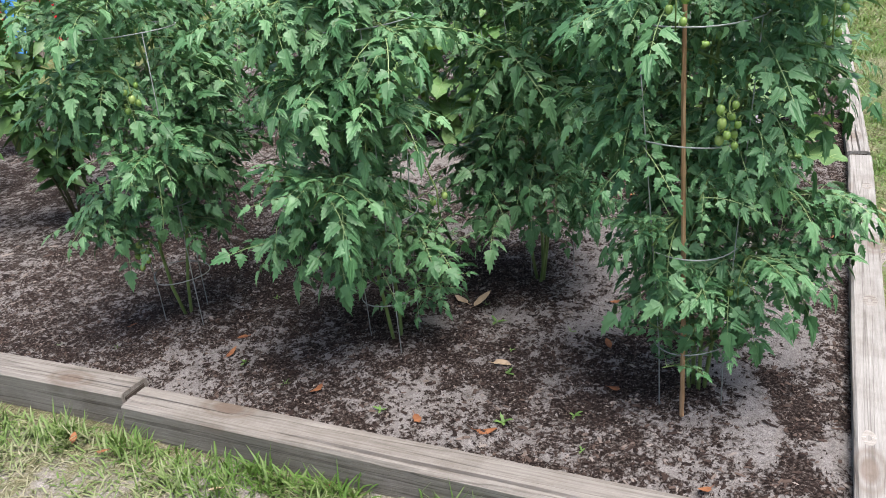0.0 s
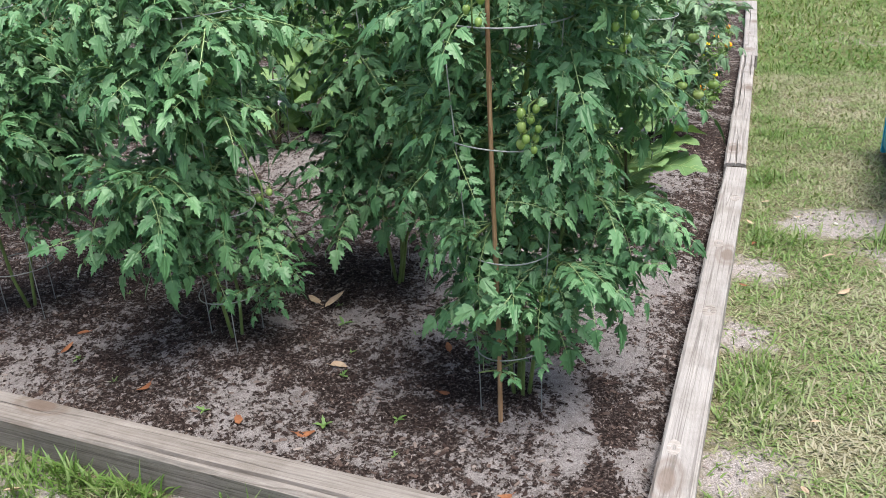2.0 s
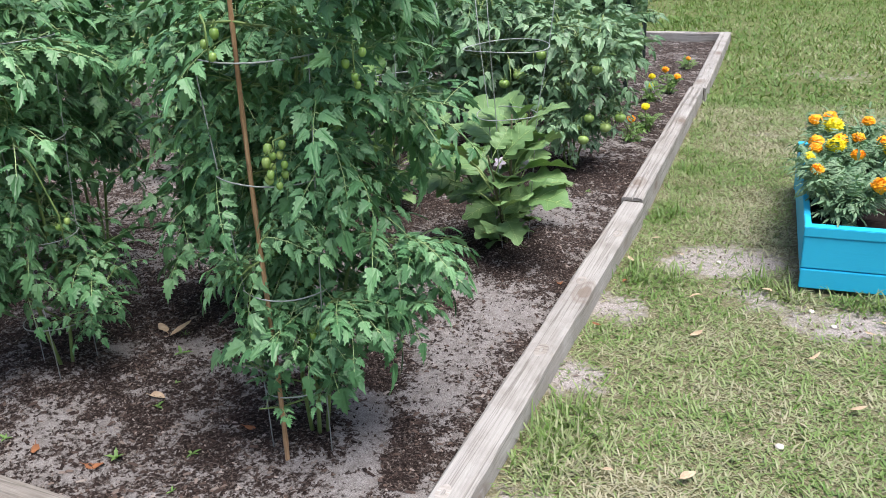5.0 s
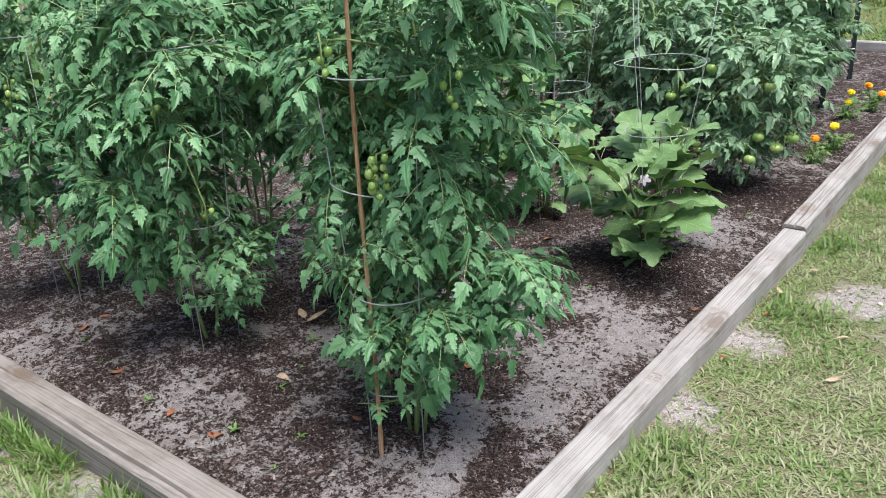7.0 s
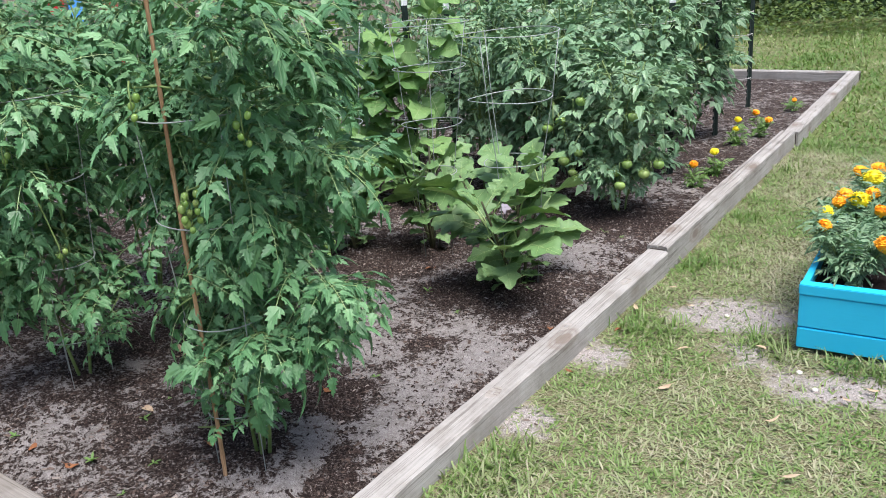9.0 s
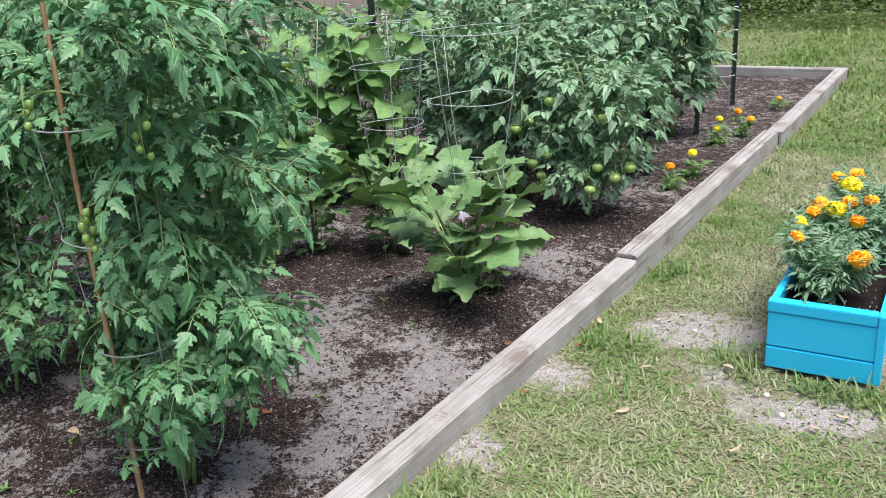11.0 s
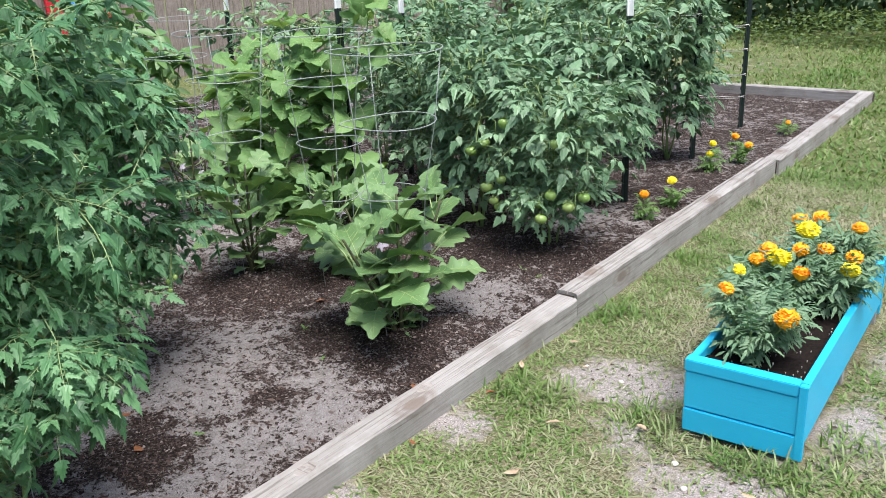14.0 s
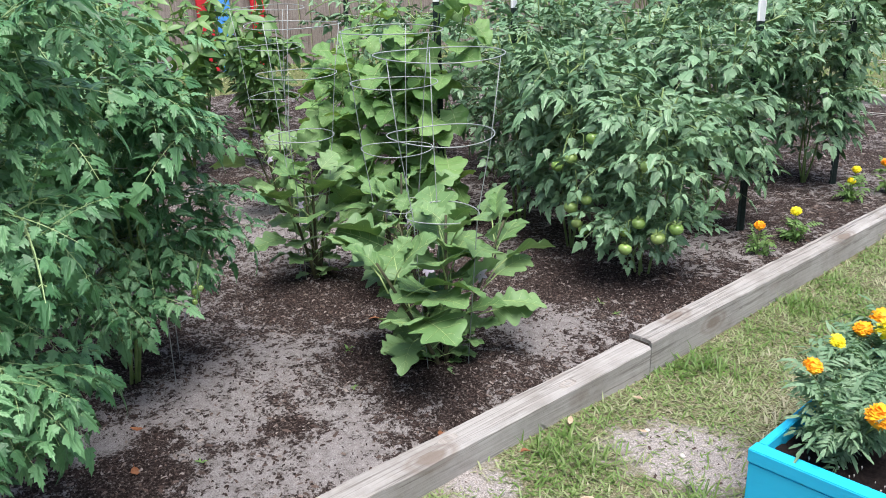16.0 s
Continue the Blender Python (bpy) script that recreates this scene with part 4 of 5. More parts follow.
# ---- eggplants in cages ----
def eggplant(x, y, height, leaves, seed, size=1.0, spread=0.13):
    r = random.Random(seed)
    plant = thing("eggplant", "eggplant with broad pale green lobed leaves in a wire cage", "eggplant", (x, y, 0.03), group="eggplants in cages")
    lines = []
    for s in range(4):
        a = s * 1.57 + r.uniform(-0.4, 0.4)
        tilt = spread if s else 0.02
        pts = [Vector((math.cos(a) * tilt * q**1.1, math.sin(a) * tilt * q**1.1, -0.03 + (height + 0.03) * q * (1 if s == 0 else 0.85))) for q in (0, 0.2, 0.45, 0.7, 1.0)]
        tube("stem", pts, [0.009, 0.008, 0.0065, 0.0055, 0.004], M_STEMDARK, plant, 6, "dark purplish stem")
        lines.append(pts)
    for i in range(leaves):
        u = 0.16 + 0.84 * (i + r.random()) / leaves
        pts = lines[i % 4]
        f = u * 4
        p = pts[int(min(f, 3))].lerp(pts[int(min(f, 3)) + 1], f - int(min(f, 3)))
        a = i * 2.399 + r.uniform(-0.3, 0.3)
        tilt = 0.12 + 0.62 * u + r.uniform(-0.3, 0.3)
        s = size * (0.24 + 0.8 * math.sin(math.pi * min(1, (u * 0.9 + 0.02) ** 1.75))) * r.uniform(0.85, 1.15) * (0.72 if u > 0.88 else 1)
        piece("leaf", r.choice(EGG_LEAVES), None, plant, "", Matrix.Translation(p) @ outward(a, tilt, r.gauss(0, 0.45), s))
    for k in range(2):
        p = lines[k][3] + Vector((0.03 * (k * 2 - 1), -0.05, 0.0))
        me = mesh_of("blossom", *merge([moved(leaflet(0.028, 0.009, 0, 0.1, 0.2, 0, 4), Matrix.Rotation(q * 1.25, 4, "Z")) for q in range(5)]))
        piece("blossom", me, M_PETAL, plant, "pale blossom", Matrix.Translation(p) @ Matrix.Rotation(0.9, 4, "X"))
        tube("blossom_stalk", [lines[k][3], p], 0.0025, M_STEM, plant, 5)
    return plant


EGG_RINGS = [(0.56, 0.115), (0.81, 0.16), (1.05, 0.19)]
EGG_RINGS_2 = [(0.4, 0.1), (0.63, 0.13), (0.88, 0.155), (1.07, 0.185)]
eggplant(-0.34, 1.9, 0.56, 84, 3, 0.98, 0.28)
eggplant(-1.02, 2.25, 0.5, 44, 5, 0.85)
eggplant(-1.32, 2.03, 0.52, 46, 8, 0.9)
wire_cage(-0.34, 1.9, EGG_RINGS, 0.07, 3, 0.5)
wire_cage(-0.95, 2.2, EGG_RINGS_2, 0.07, 3, 0.1, (0.06, -0.05))
wire_cage(-1.38, 2.04, EGG_RINGS_2, 0.07, 3, 1.2)
wire_cage(-2.3, 2.45, EGG_RINGS_2, 0.07, 3, 2.0, (-0.03, 0.02))
eggplant(-2.3, 2.45, 0.45, 24, 12, 0.9)


# ---- cucumber vines ----
def cucumber(x, y, height, width, leaves, seed, lean=0.0):
    r = random.Random(seed)
    vine = thing("cucumber_vine", "climbing cucumber vine with broad yellow-green leaves", "cucumber vine", (x, y, 0.03), group="cucumber vines")
    lines = []
    for s in range(4):
        pts = []
        for i in range(10):
            u = i / 9
            pts.append(Vector(((s - 1.5) * width * 0.3 * u**0.5 + 0.05 * math.sin(u * 9 + s * 2), 0.04 * math.sin(u * 7 + s) + lean * u, -0.03 + (height * (0.72 + 0.1 * s) + 0.03) * u)))
        tube("vine_stem", pts, [0.005 * (1 - 0.5 * i / 9) for i in range(10)], M_STEM, vine, 5)
        lines.append(pts)
    for i in range(leaves):
        pts = lines[i % 4]
        f = 9 * (0.06 + 0.94 * (i + r.random()) / leaves)
        p = pts[int(min(f, 8))].lerp(pts[int(min(f, 8)) + 1], min(1, f - int(min(f, 8))))
        a = -1.57 + r.gauss(0.35, 1.1)
        piece("leaf", r.choice(CUKE_LEAVES), None, vine, m=Matrix.Translation(p) @ outward(a, r.gauss(0.0, 0.4), r.gauss(0, 0.4), r.uniform(0.75, 1.2)))
    for i in range(4):
        p = lines[i][8 - i]
        tube("tendril", [p + Vector((0.03 * q * math.cos(q * 3), -0.02 * q, 0.02 * q)) for q in (0, 0.4, 0.8, 1.2, 1.6)], 0.0011, M_STEM, vine, 4)
    return vine


cucumber(-1.62, 2.92, 1.28, 0.5, 96, 1)
cucumber(-1.95, 2.8, 0.95, 0.66, 92, 2)
cucumber(-2.35, 2.95, 1.05, 0.66, 76, 3)
cucumber(-2.75, 3.2, 1.0, 0.66, 60, 4)


# ---- pepper plants ----
def pepper_plant(x, y, height, leaves, seed, dark=False):
    r = random.Random(seed)
    plant = thing("pepper_plant", "slender pepper plant with narrow green leaves", "pepper plant", (x, y, 0.03), group="pepper plants")
    lines = []
    for s in range(6):
        a = s * 1.05 + r.uniform(-0.3, 0.3)
        pts = [Vector((math.cos(a) * 0.22 * q**1.3, math.sin(a) * 0.22 * q**1.3, -0.03 + (height + 0.03) * q * (0.8 + 0.2 * r.random()))) for q in (0, 0.3, 0.55, 0.8, 1.0)]
        tube("stem", pts, [0.007, 0.006, 0.005, 0.004, 0.0025], M_STEMDARK if dark else M_STEM, plant, 5)
        lines.append(pts)
    for i in range(leaves):
        pts = lines[i % 6]
        f = 4 * (0.25 + 0.75 * r.random())
        p = pts[int(min(f, 3))].lerp(pts[int(min(f, 3)) + 1], f - int(min(f, 3)))
        piece("leaf", r.choice(PEPPER_LEAVES_DARK if dark else PEPPER_LEAVES), None, plant, m=Matrix.Translation(p) @ outward(r.uniform(0, 6.28), r.gauss(0, 0.45), r.gauss(0, 0.4), r.uniform(0.8, 1.3)))
    return plant


for k, (px, py, ph) in enumerate([(-3.35, 1.25, 0.85), (-3.8, 1.0, 0.9), (-3.4, 2.45, 1.0), (-3.5, 1.75, 1.05), (-4.3, 1.5, 1.0), (-4.1, 2.5, 1.1), (-3.3, 2.95, 1.0), (-4.8, 2.2, 1.1), (-4.9, 3.3, 1.1), (-4.2, 3.3, 1.1), (-5.4, 2.9, 1.0)]):
    pepper_plant(px, py, ph, 72, 60 + k, k in (0, 1))


# ---- marigolds ----
def marigold_flower(r, layers, seed):
    rr = random.Random(seed)
    chunks = []
    for k in range(layers):
        el = (k + 0.1) / layers * 1.5
        count = max(4, int(16 * math.cos(el)))
        for i in range(count):
            a = 2 * math.pi * (i + 0.5 * (k % 2) + rr.uniform(-0.25, 0.25)) / count
            ln = r * 0.58 * rr.uniform(0.8, 1.15)
            lf = leaflet(ln, ln * 0.42, 0, -0.4, 0.4, 0, 3)
            v = [Vector((p.x + r * 0.4, p.y * (0.7 + 0.9 * p.x / ln), p.z + 0.08 * ln * math.sin(p.y * 900 + p.x * 300 + i))) for p in lf[0]]
            chunks.append(moved((v, lf[1]), Matrix.Diagonal((1, 1, 0.88, 1)) @ Matrix.Rotation(a, 4, "Z") @ Matrix.Rotation(-el, 4, "Y")))
    heart = [(math.sin(q), -math.cos(q)) for q in [math.pi * (0.08 + 0.86 * i / 8) for i in range(9)]]
    core, faces = sweep([(0, 0, -r * 0.85)] + [(0, 0, r * 0.72 * z) for _, z in heart], [r * 0.1] + [r * 0.84 * w for w, _ in heart], 14)
    chunks.append(([p * (1 + 0.09 * noise.noise(p * 260 + Vector((seed, 0, 0)))) for p in core], faces))
    return mesh_of("flower", *merge(chunks))


FLOWERS = {}
for key, mat in (("orange", M_ORANGE), ("yellow", M_YELLOW)):
    FLOWERS[key] = []
    for s in range(3):
        me = marigold_flower(0.028, 8, s)
        me.materials.append(mat)
        FLOWERS[key].append(me)


def marigold(x, y, z, height, leaves, seed, blooms, size=1.0, group="marigolds in the planter", where="growing in a turquoise planter"):
    """Stems, feathery leaves and blooms (dx, dy, height, colour, scale)."""
    r = random.Random(seed)
    colours = sorted({b[3] for b in blooms})
    plant = thing("marigold", f"marigold with {' and '.join(colours)} blooms {where}", "marigold", (x, y, z), group=group)
    lines = []
    for dx, dy, h, colour, s in blooms:
        pts = [Vector((dx * q**1.2, dy * q**1.2, -0.02 + (h + 0.02) * q)) for q in (0, 0.3, 0.6, 0.85, 1.0)]
        tube("stem", pts, [0.004, 0.0036, 0.003, 0.0026, 0.0024], M_STEM, plant, 5)
        lines.append(pts)
        piece("flower", r.choice(FLOWERS[colour]), None, plant, f"ruffled {colour} bloom", Matrix.Translation(pts[-1] + Vector((0, 0, 0.012 * s))) @ Matrix.Rotation(r.uniform(-0.35, 0.35), 4, "X") @ Matrix.Rotation(r.uniform(0, 6), 4, "Z") @ Matrix.Scale(s, 4))
    for k in range(3):
        a = k * 2.1 + r.random()
        pts = [Vector((math.cos(a) * 0.07 * size * q, math.sin(a) * 0.07 * size * q, -0.02 + (height * 0.75 + 0.02) * q)) for q in (0, 0.3, 0.6, 0.85, 1.0)]
        tube("stem", pts, [0.004, 0.0036, 0.003, 0.0026, 0.002], M_STEM, plant, 5)
        lines.append(pts)
    for i in range(leaves):
        pts = lines[i % len(lines)]
        u = 0.25 + 0.69 * r.random()
        f = u * 4
        p = pts[int(min(f, 3))].lerp(pts[int(min(f, 3)) + 1], f - int(min(f, 3)))
        piece("leaf", r.choice(MARI_LEAVES if size > 0.85 else BED_MARI_LEAVES), M_MARILEAF if size > 0.85 else M_SPROUT, plant, m=Matrix.Translation(p) @ outward(r.uniform(0, 6.28), r.gauss(0.42 if size > 0.85 else 0.6, 0.4), r.gauss(0, 0.3), size * r.uniform(0.8, 1.25)))
    return plant


IN_BED = "in the bed"
marigold(-0.205, 3.62, 0.03, 0.13, 26, 71, [(0.0, 0.0, 0.14, "orange", 0.95)], 0.6, "marigolds in the bed", IN_BED)
marigold(-0.165, 3.88, 0.03, 0.15, 28, 72, [(-0.01, 0.0, 0.155, "yellow", 0.95)], 0.6, "marigolds in the bed", IN_BED)
marigold(-0.29, 4.68, 0.03, 0.14, 32, 73, [(0.0, 0.0, 0.12, "yellow", 0.9), (0.0, 0.04, 0.175, "yellow", 0.9)], 0.64, "marigolds in the bed", IN_BED)
marigold(-0.2, 4.95, 0.03, 0.15, 32, 74, [(-0.04, 0.0, 0.18, "orange", 0.95), (0.04, 0.02, 0.13, "orange", 0.95)], 0.64, "marigolds in the bed", IN_BED)
marigold(-0.22, 5.92, 0.03, 0.12, 20, 75, [(0.0, 0.0, 0.1, "orange", 0.75)], 0.55, "marigolds in the bed", IN_BED)

# ---- turquoise planter ----
PL = pose(0.742, 1.915, 0.0, 0, 0, 3.0)
planter = thing("planter_box", "turquoise painted wooden planter box standing on the lawn", "planter")
planter.matrix_basis = PL
PW, PLEN, PH = 0.335, 1.18, 0.242


def board(name, x0, x1, y0, y1, z0, z1, mat=M_TURQ, parent=planter, label=""):
    bm = bmesh.new()
    box(bm, x0, x1, y0, y1, z0, z1, 0.0025)
    return part(name, bm, mat, parent, label)


for y0, end in ((0.0, 1), (PLEN - 0.022, -1)):
    board("end_board", 0.0, PW, y0, y0 + 0.022, 0.012, 0.084)
    board("end_board", 0.0, PW, y0 + 0.003, y0 + 0.02, 0.088, 0.2045)
    board("end_cap", -0.002, PW - 0.0225, y0 - 0.001 if end > 0 else y0 - 0.02, y0 + 0.042 if end > 0 else y0 + 0.026, 0.2065, PH)
board("end_backing", 0.023, PW - 0.023, 0.023, 0.03, 0.06, 0.2)
board("side_board", PW - 0.022, PW, 0.024, PLEN - 0.024, 0.055, PH - 0.003)
board("side_board", 0.0, 0.022, 0.044, PLEN - 0.044, 0.055, PH - 0.003)
board("corner_post", PW - 0.021, PW + 0.002, -0.002, 0.022, 0.012, PH - 0.001)
board("corner_post", PW - 0.021, PW + 0.002, PLEN - 0.022, PLEN + 0.004, 0.03, PH - 0.001)
board("bottom_board", 0.024, PW - 0.024, 0.026, PLEN - 0.026, 0.06, 0.075, M_GREYWOOD)
for fy in (0.52, 1.08):
    for fx in (0.0, PW - 0.06):
        board("foot", fx + 0.022, fx + 0.058, fy, fy + 0.04, -0.01, 0.06, M_GREYWOOD, planter, "bare grey wooden foot")
soil = grid_object("potting_soil", np.arange(0.021, PW - 0.02, 0.012), np.arange(0.021, PLEN - 0.02, 0.012), lambda x, y: 0.2 + (frac_noise(x, y, 18, 4) - 0.5) * 0.03, {}, M_POTSOIL)
soil.matrix_basis = PL
tagged(soil, "black potting soil filling the turquoise planter", "soil", kind="stuff")
perl = []
r = random.Random(9)
for i in range(140):
    px, py = r.uniform(0.03, PW - 0.03), r.uniform(0.05, PLEN - 0.04)
    s = r.uniform(0.0012, 0.0028)
    c = Vector((px, py, 0.214))
    perl.append(([c + Vector(d) * s for d in ((1, 0, 0), (-1, 0.2, 0), (0, 1, 0), (0.1, -1, 0), (0, 0, 1), (0, 0, -4))], [(0, 2, 4), (2, 1, 4), (1, 3, 4), (3, 0, 4), (2, 0, 5), (1, 2, 5), (3, 1, 5), (0, 3, 5)]))
pp = piece("perlite", mesh_of("perlite", *merge(perl)), M_STONE, None)
pp.matrix_basis = PL
tagged(pp, "white perlite specks in the potting soil", "perlite", kind="stuff")
O, Y = "orange", "yellow"
for k, (mx, my, blooms) in enumerate([
        (0.86, 2.1, [(0.11, -0.04, 0.15, O, 1.35), (-0.1, 0.05, 0.17, O, 0.95)]),
        (0.82, 2.4, [(-0.09, -0.06, 0.17, Y, 0.75), (-0.07, 0.05, 0.17, O, 1.0), (0.0, 0.05, 0.18, Y, 1.5), (0.08, 0.02, 0.16, O, 1.05)]),
        (0.84, 2.65, [(-0.09, -0.09, 0.17, O, 1.1), (0.0, -0.04, 0.17, O, 1.05), (0.065, 0.01, 0.17, O, 1.0), (-0.03, 0.13, 0.18, Y, 1.6)]),
        (0.97, 2.6, [(0.03, 0.05, 0.16, O, 1.05), (0.05, -0.08, 0.16, Y, 1.15)]),
        (0.84, 2.24, [(-0.1, 0.1, 0.16, Y, 0.6)]),
        (0.82, 2.9, [(-0.08, 0.04, 0.17, O, 1.1), (-0.02, 0.09, 0.17, O, 1.2)]),
        (0.93, 2.87, [(0.02, 0.05, 0.18, O, 1.0)])]):
    marigold(mx, my, 0.2, 0.16, 100, 80 + k, blooms, 1.02)


# ---- sprouts, fallen leaves and pebbles ----
def soil_at(x, y):
    return float(soil_height(np.array([x]), np.array([y]))[0])


def lawn_at(x, y):
    return float(lawn_height(np.array([x]), np.array([y]))[0])


def sprout(x, y, count, size, seed, grassy=False):
    r = random.Random(seed)
    plant = thing("weed_sprout", "small green weed seedling in the bed soil" if not grassy else "small grassy weed in the bed soil", "weed", (x, y, soil_at(x, y) - 0.004), group="weed seedlings")
    for i in range(count):
        a = i * 2.4 + r.uniform(-0.4, 0.4)
        ln = size * r.uniform(0.7, 1.2)
        lf = leaflet(ln, ln * (0.06 if grassy else 0.2), 0 if r.random() < 0.6 else 0.25, 0.3, 0.3, 0, 5)
        piece("leaf", mesh_of("leaf", *lf), M_SPROUT, plant, m=Matrix.Translation((0, 0, 0.004)) @ outward(a, r.uniform(0.2, 1.1), 0))


r = random.Random(31)
for k, (sx, sy) in enumerate([(-0.68, 0.33), (-1.13, 0.87), (-0.95, 0.6), (-1.75, 0.33), (-2.25, 0.3), (-0.92, 0.48), (-1.9, 0.75), (-1.55, 0.25), (-0.85, 0.24), (-0.62, 0.18), (-0.8, 0.75), (-0.42, 1.05), (-0.7, 1.75), (-2.5, 0.28), (-1.2, 0.2), (-0.45, 1.6), (-0.3, 2.65), (-0.2, 2.62), (-1.05, 0.75)]):
    sprout(sx, sy, r.randint(4, 8), r.uniform(0.015, 0.034), 300 + k, k % 3 == 1)


def fallen_leaf(x, y, size, turn, brown=True, lawn=False, seed=0):
    r = random.Random(seed)
    seg = 7
    v, f = leaflet(size, size * 0.24, 0.0, r.uniform(-0.1, 0.6), r.uniform(-0.3, 0.25), r.uniform(-0.5, 0.9), seg)
    tail = sweep([(-size * 0.22, 0, 0.004), (0, 0, 0), (size * 0.7, 0, 0.001)], [0.0008, 0.0009, 0.0004], 4)
    v, f = merge([(v, f), tail])
    z = (lawn_at(x, y) + 0.022) if lawn else (soil_at(x, y) + 0.004)
    ob = piece("fallen_leaf", mesh_of("fallen_leaf", v, f), M_LEAFBROWN if brown else M_LEAFTAN, None, m=pose(x, y, z, r.uniform(-12, 12), r.uniform(-14, 4), turn))
    where = "on the lawn" if lawn else "on the bed soil"
    tagged(ob, f"{'curled orange-brown' if brown else 'pale tan'} fallen leaf lying {where}", "leaf", "fallen leaves")


for k, (lx, ly) in enumerate([(-0.91, 0.19), (-1.1, 0.21), (-1.83, 0.34), (-1.43, 0.27), (-1.84, 0.48), (-0.62, 0.48), (-0.66, 0.68), (-0.3, 0.12), (-0.52, 0.9), (-0.98, 0.52), (-0.05, 1.62), (-0.7, 1.0), (-0.84, 2.0), (-2.3, 0.42)]):
    fallen_leaf(lx, ly, r.uniform(0.035, 0.06), r.uniform(0, 360), k != 9, False, 400 + k)
fallen_leaf(-1.16, 0.83, 0.085, 60, False, False, 430)
fallen_leaf(-1.19, 0.85, 0.07, 150, False, False, 431)
for k, (lx, ly) in enumerate([(0.47, 1.46), (0.79, 1.37), (0.95, 1.61), (1.0, 1.7), (0.15, 1.39), (0.66, 1.85), (0.43, 1.74), (0.34, 0.62), (0.52, 0.65), (0.33, 0.33), (0.12, 2.0), (0.2, 2.25), (1.2, 1.5), (0.6, 0.3), (-1.9, -0.17), (-1.2, -0.13), (-1.45, -0.2), (-0.9, -0.18), (-2.2, -0.3), (-2.0, -0.16), (-1.7, -0.4), (0.15, 1.75), (0.3, 2.1), (0.9, 1.1), (1.3, 2.4)]):
    fallen_leaf(lx, ly, r.uniform(0.026, 0.048), r.uniform(0, 360), k in (4, 14, 15, 17, 19, 21, 12), True, 450 + k)


def pebble(x, y, size, seed):
    bm = bmesh.new()
    bmesh.ops.create_icosphere(bm, subdivisions=2, radius=size)
    for v in bm.verts:
        v.co *= 1 + 0.25 * noise.noise(v.co * 60 + Vector((seed, 0, 0)))
        v.co.z *= 0.65
    for f in bm.faces:
        f.smooth = True
    me = bpy.data.meshes.new("pebble")
    bm.to_mesh(me)
    bm.free()
    ob = piece("pebble", me, M_STONE, None, m=pose(x, y, lawn_at(x, y) + size * 0.4, 0, 0, seed * 40))
    tagged(ob, "small pale pebble on the bare sandy lawn", "pebble", "pebbles")


for k, (px, py, s) in enumerate([(0.79, 1.76, 0.011), (0.735, 0.89, 0.012), (0.45, 2.1, 0.009), (0.86, 1.66, 0.01), (0.3, 2.14, 0.008)]):
    pebble(px, py, s, k)


# ---- mulch chips on the bed ----
def chips(name, count, x0, x1, y0, y1, size, seed, lawn=False):
    g = np.random.default_rng(seed)
    x, y = g.uniform(x0, x1, count), g.uniform(y0, y1, count)
    keep = (g.random(count) < np.clip(bare_mask(x, y) * 1.2 - 0.25, 0, 1)) & (x > 0.1) if lawn else g.random(count) > np.clip(sand_mask(x, y) * 1.5 - 0.3, 0, 0.84)
    keep &= lawn | (x < bed_edge(y) - 0.05)
    x, y = x[keep], y[keep]
    n = len(x)
    z = (lawn_height(x, y) if lawn else soil_height(x, y)) + 0.002
    a = g.uniform(0, 6.283, n)
    ln = size * (0.35 + 1.8 * g.random(n) ** 3.5)
    w = np.minimum(ln * g.uniform(0.15, 0.6, n), size * 0.7)
    tx, tz = g.normal(0, 0.25, n), g.uniform(0.0015, 0.006, n)
    ca, sa = np.cos(a), np.sin(a)
    v = np.zeros((n, 6, 3))
    for k, (u, s, h) in enumerate(((-0.5, -0.5, 0), (0.45, -0.6, 0), (0.5, 0.4, 0), (-0.42, 0.55, 0), (-0.1, 0.05, 1), (0.2, -0.1, 1))):
        v[:, k, 0] = x + ca * u * ln - sa * s * w
        v[:, k, 1] = y + sa * u * ln + ca * s * w
        v[:, k, 2] = z + tx * u * ln * 0.6 + h * tz
    t = np.array([(0, 1, 5), (0, 5, 4), (1, 2, 5), (2, 3, 4), (2, 4, 5), (3, 0, 4)])
    tris = (np.arange(n) * 6)[:, None, None] + t[None]
    tone = np.repeat(np.clip((0.45 if lawn else 0) + g.beta(1.2, 1.6, n) * 0.95 + 0.35 * (g.random(n) > 0.8), 0, 1), 6)
    ob = piece(name, tri_mesh(name, v, tris, tone), M_CHIPS)
    tagged(ob, "tan leaf crumbs on the bare lawn sand" if lawn else "dark and pale shredded mulch chips on the soil", "litter" if lawn else "mulch", kind="stuff")


chips("mulch", 66000, -3.2, 0.0, 0.06, 3.2, 0.009, 51)
chips("mulch", 11000, -3.0, 0.0, 0.06, 3.2, 0.014, 55)
chips("mulch", 14000, -3.2, 0.0, 3.0, 7.35, 0.022, 52)
chips("leaf_litter", 6000, 0.1, 1.7, -0.2, 3.4, 0.01, 54, True)
chips("mulch", 5000, -6.0, -3.1, 0.1, 5.0, 0.025, 53)


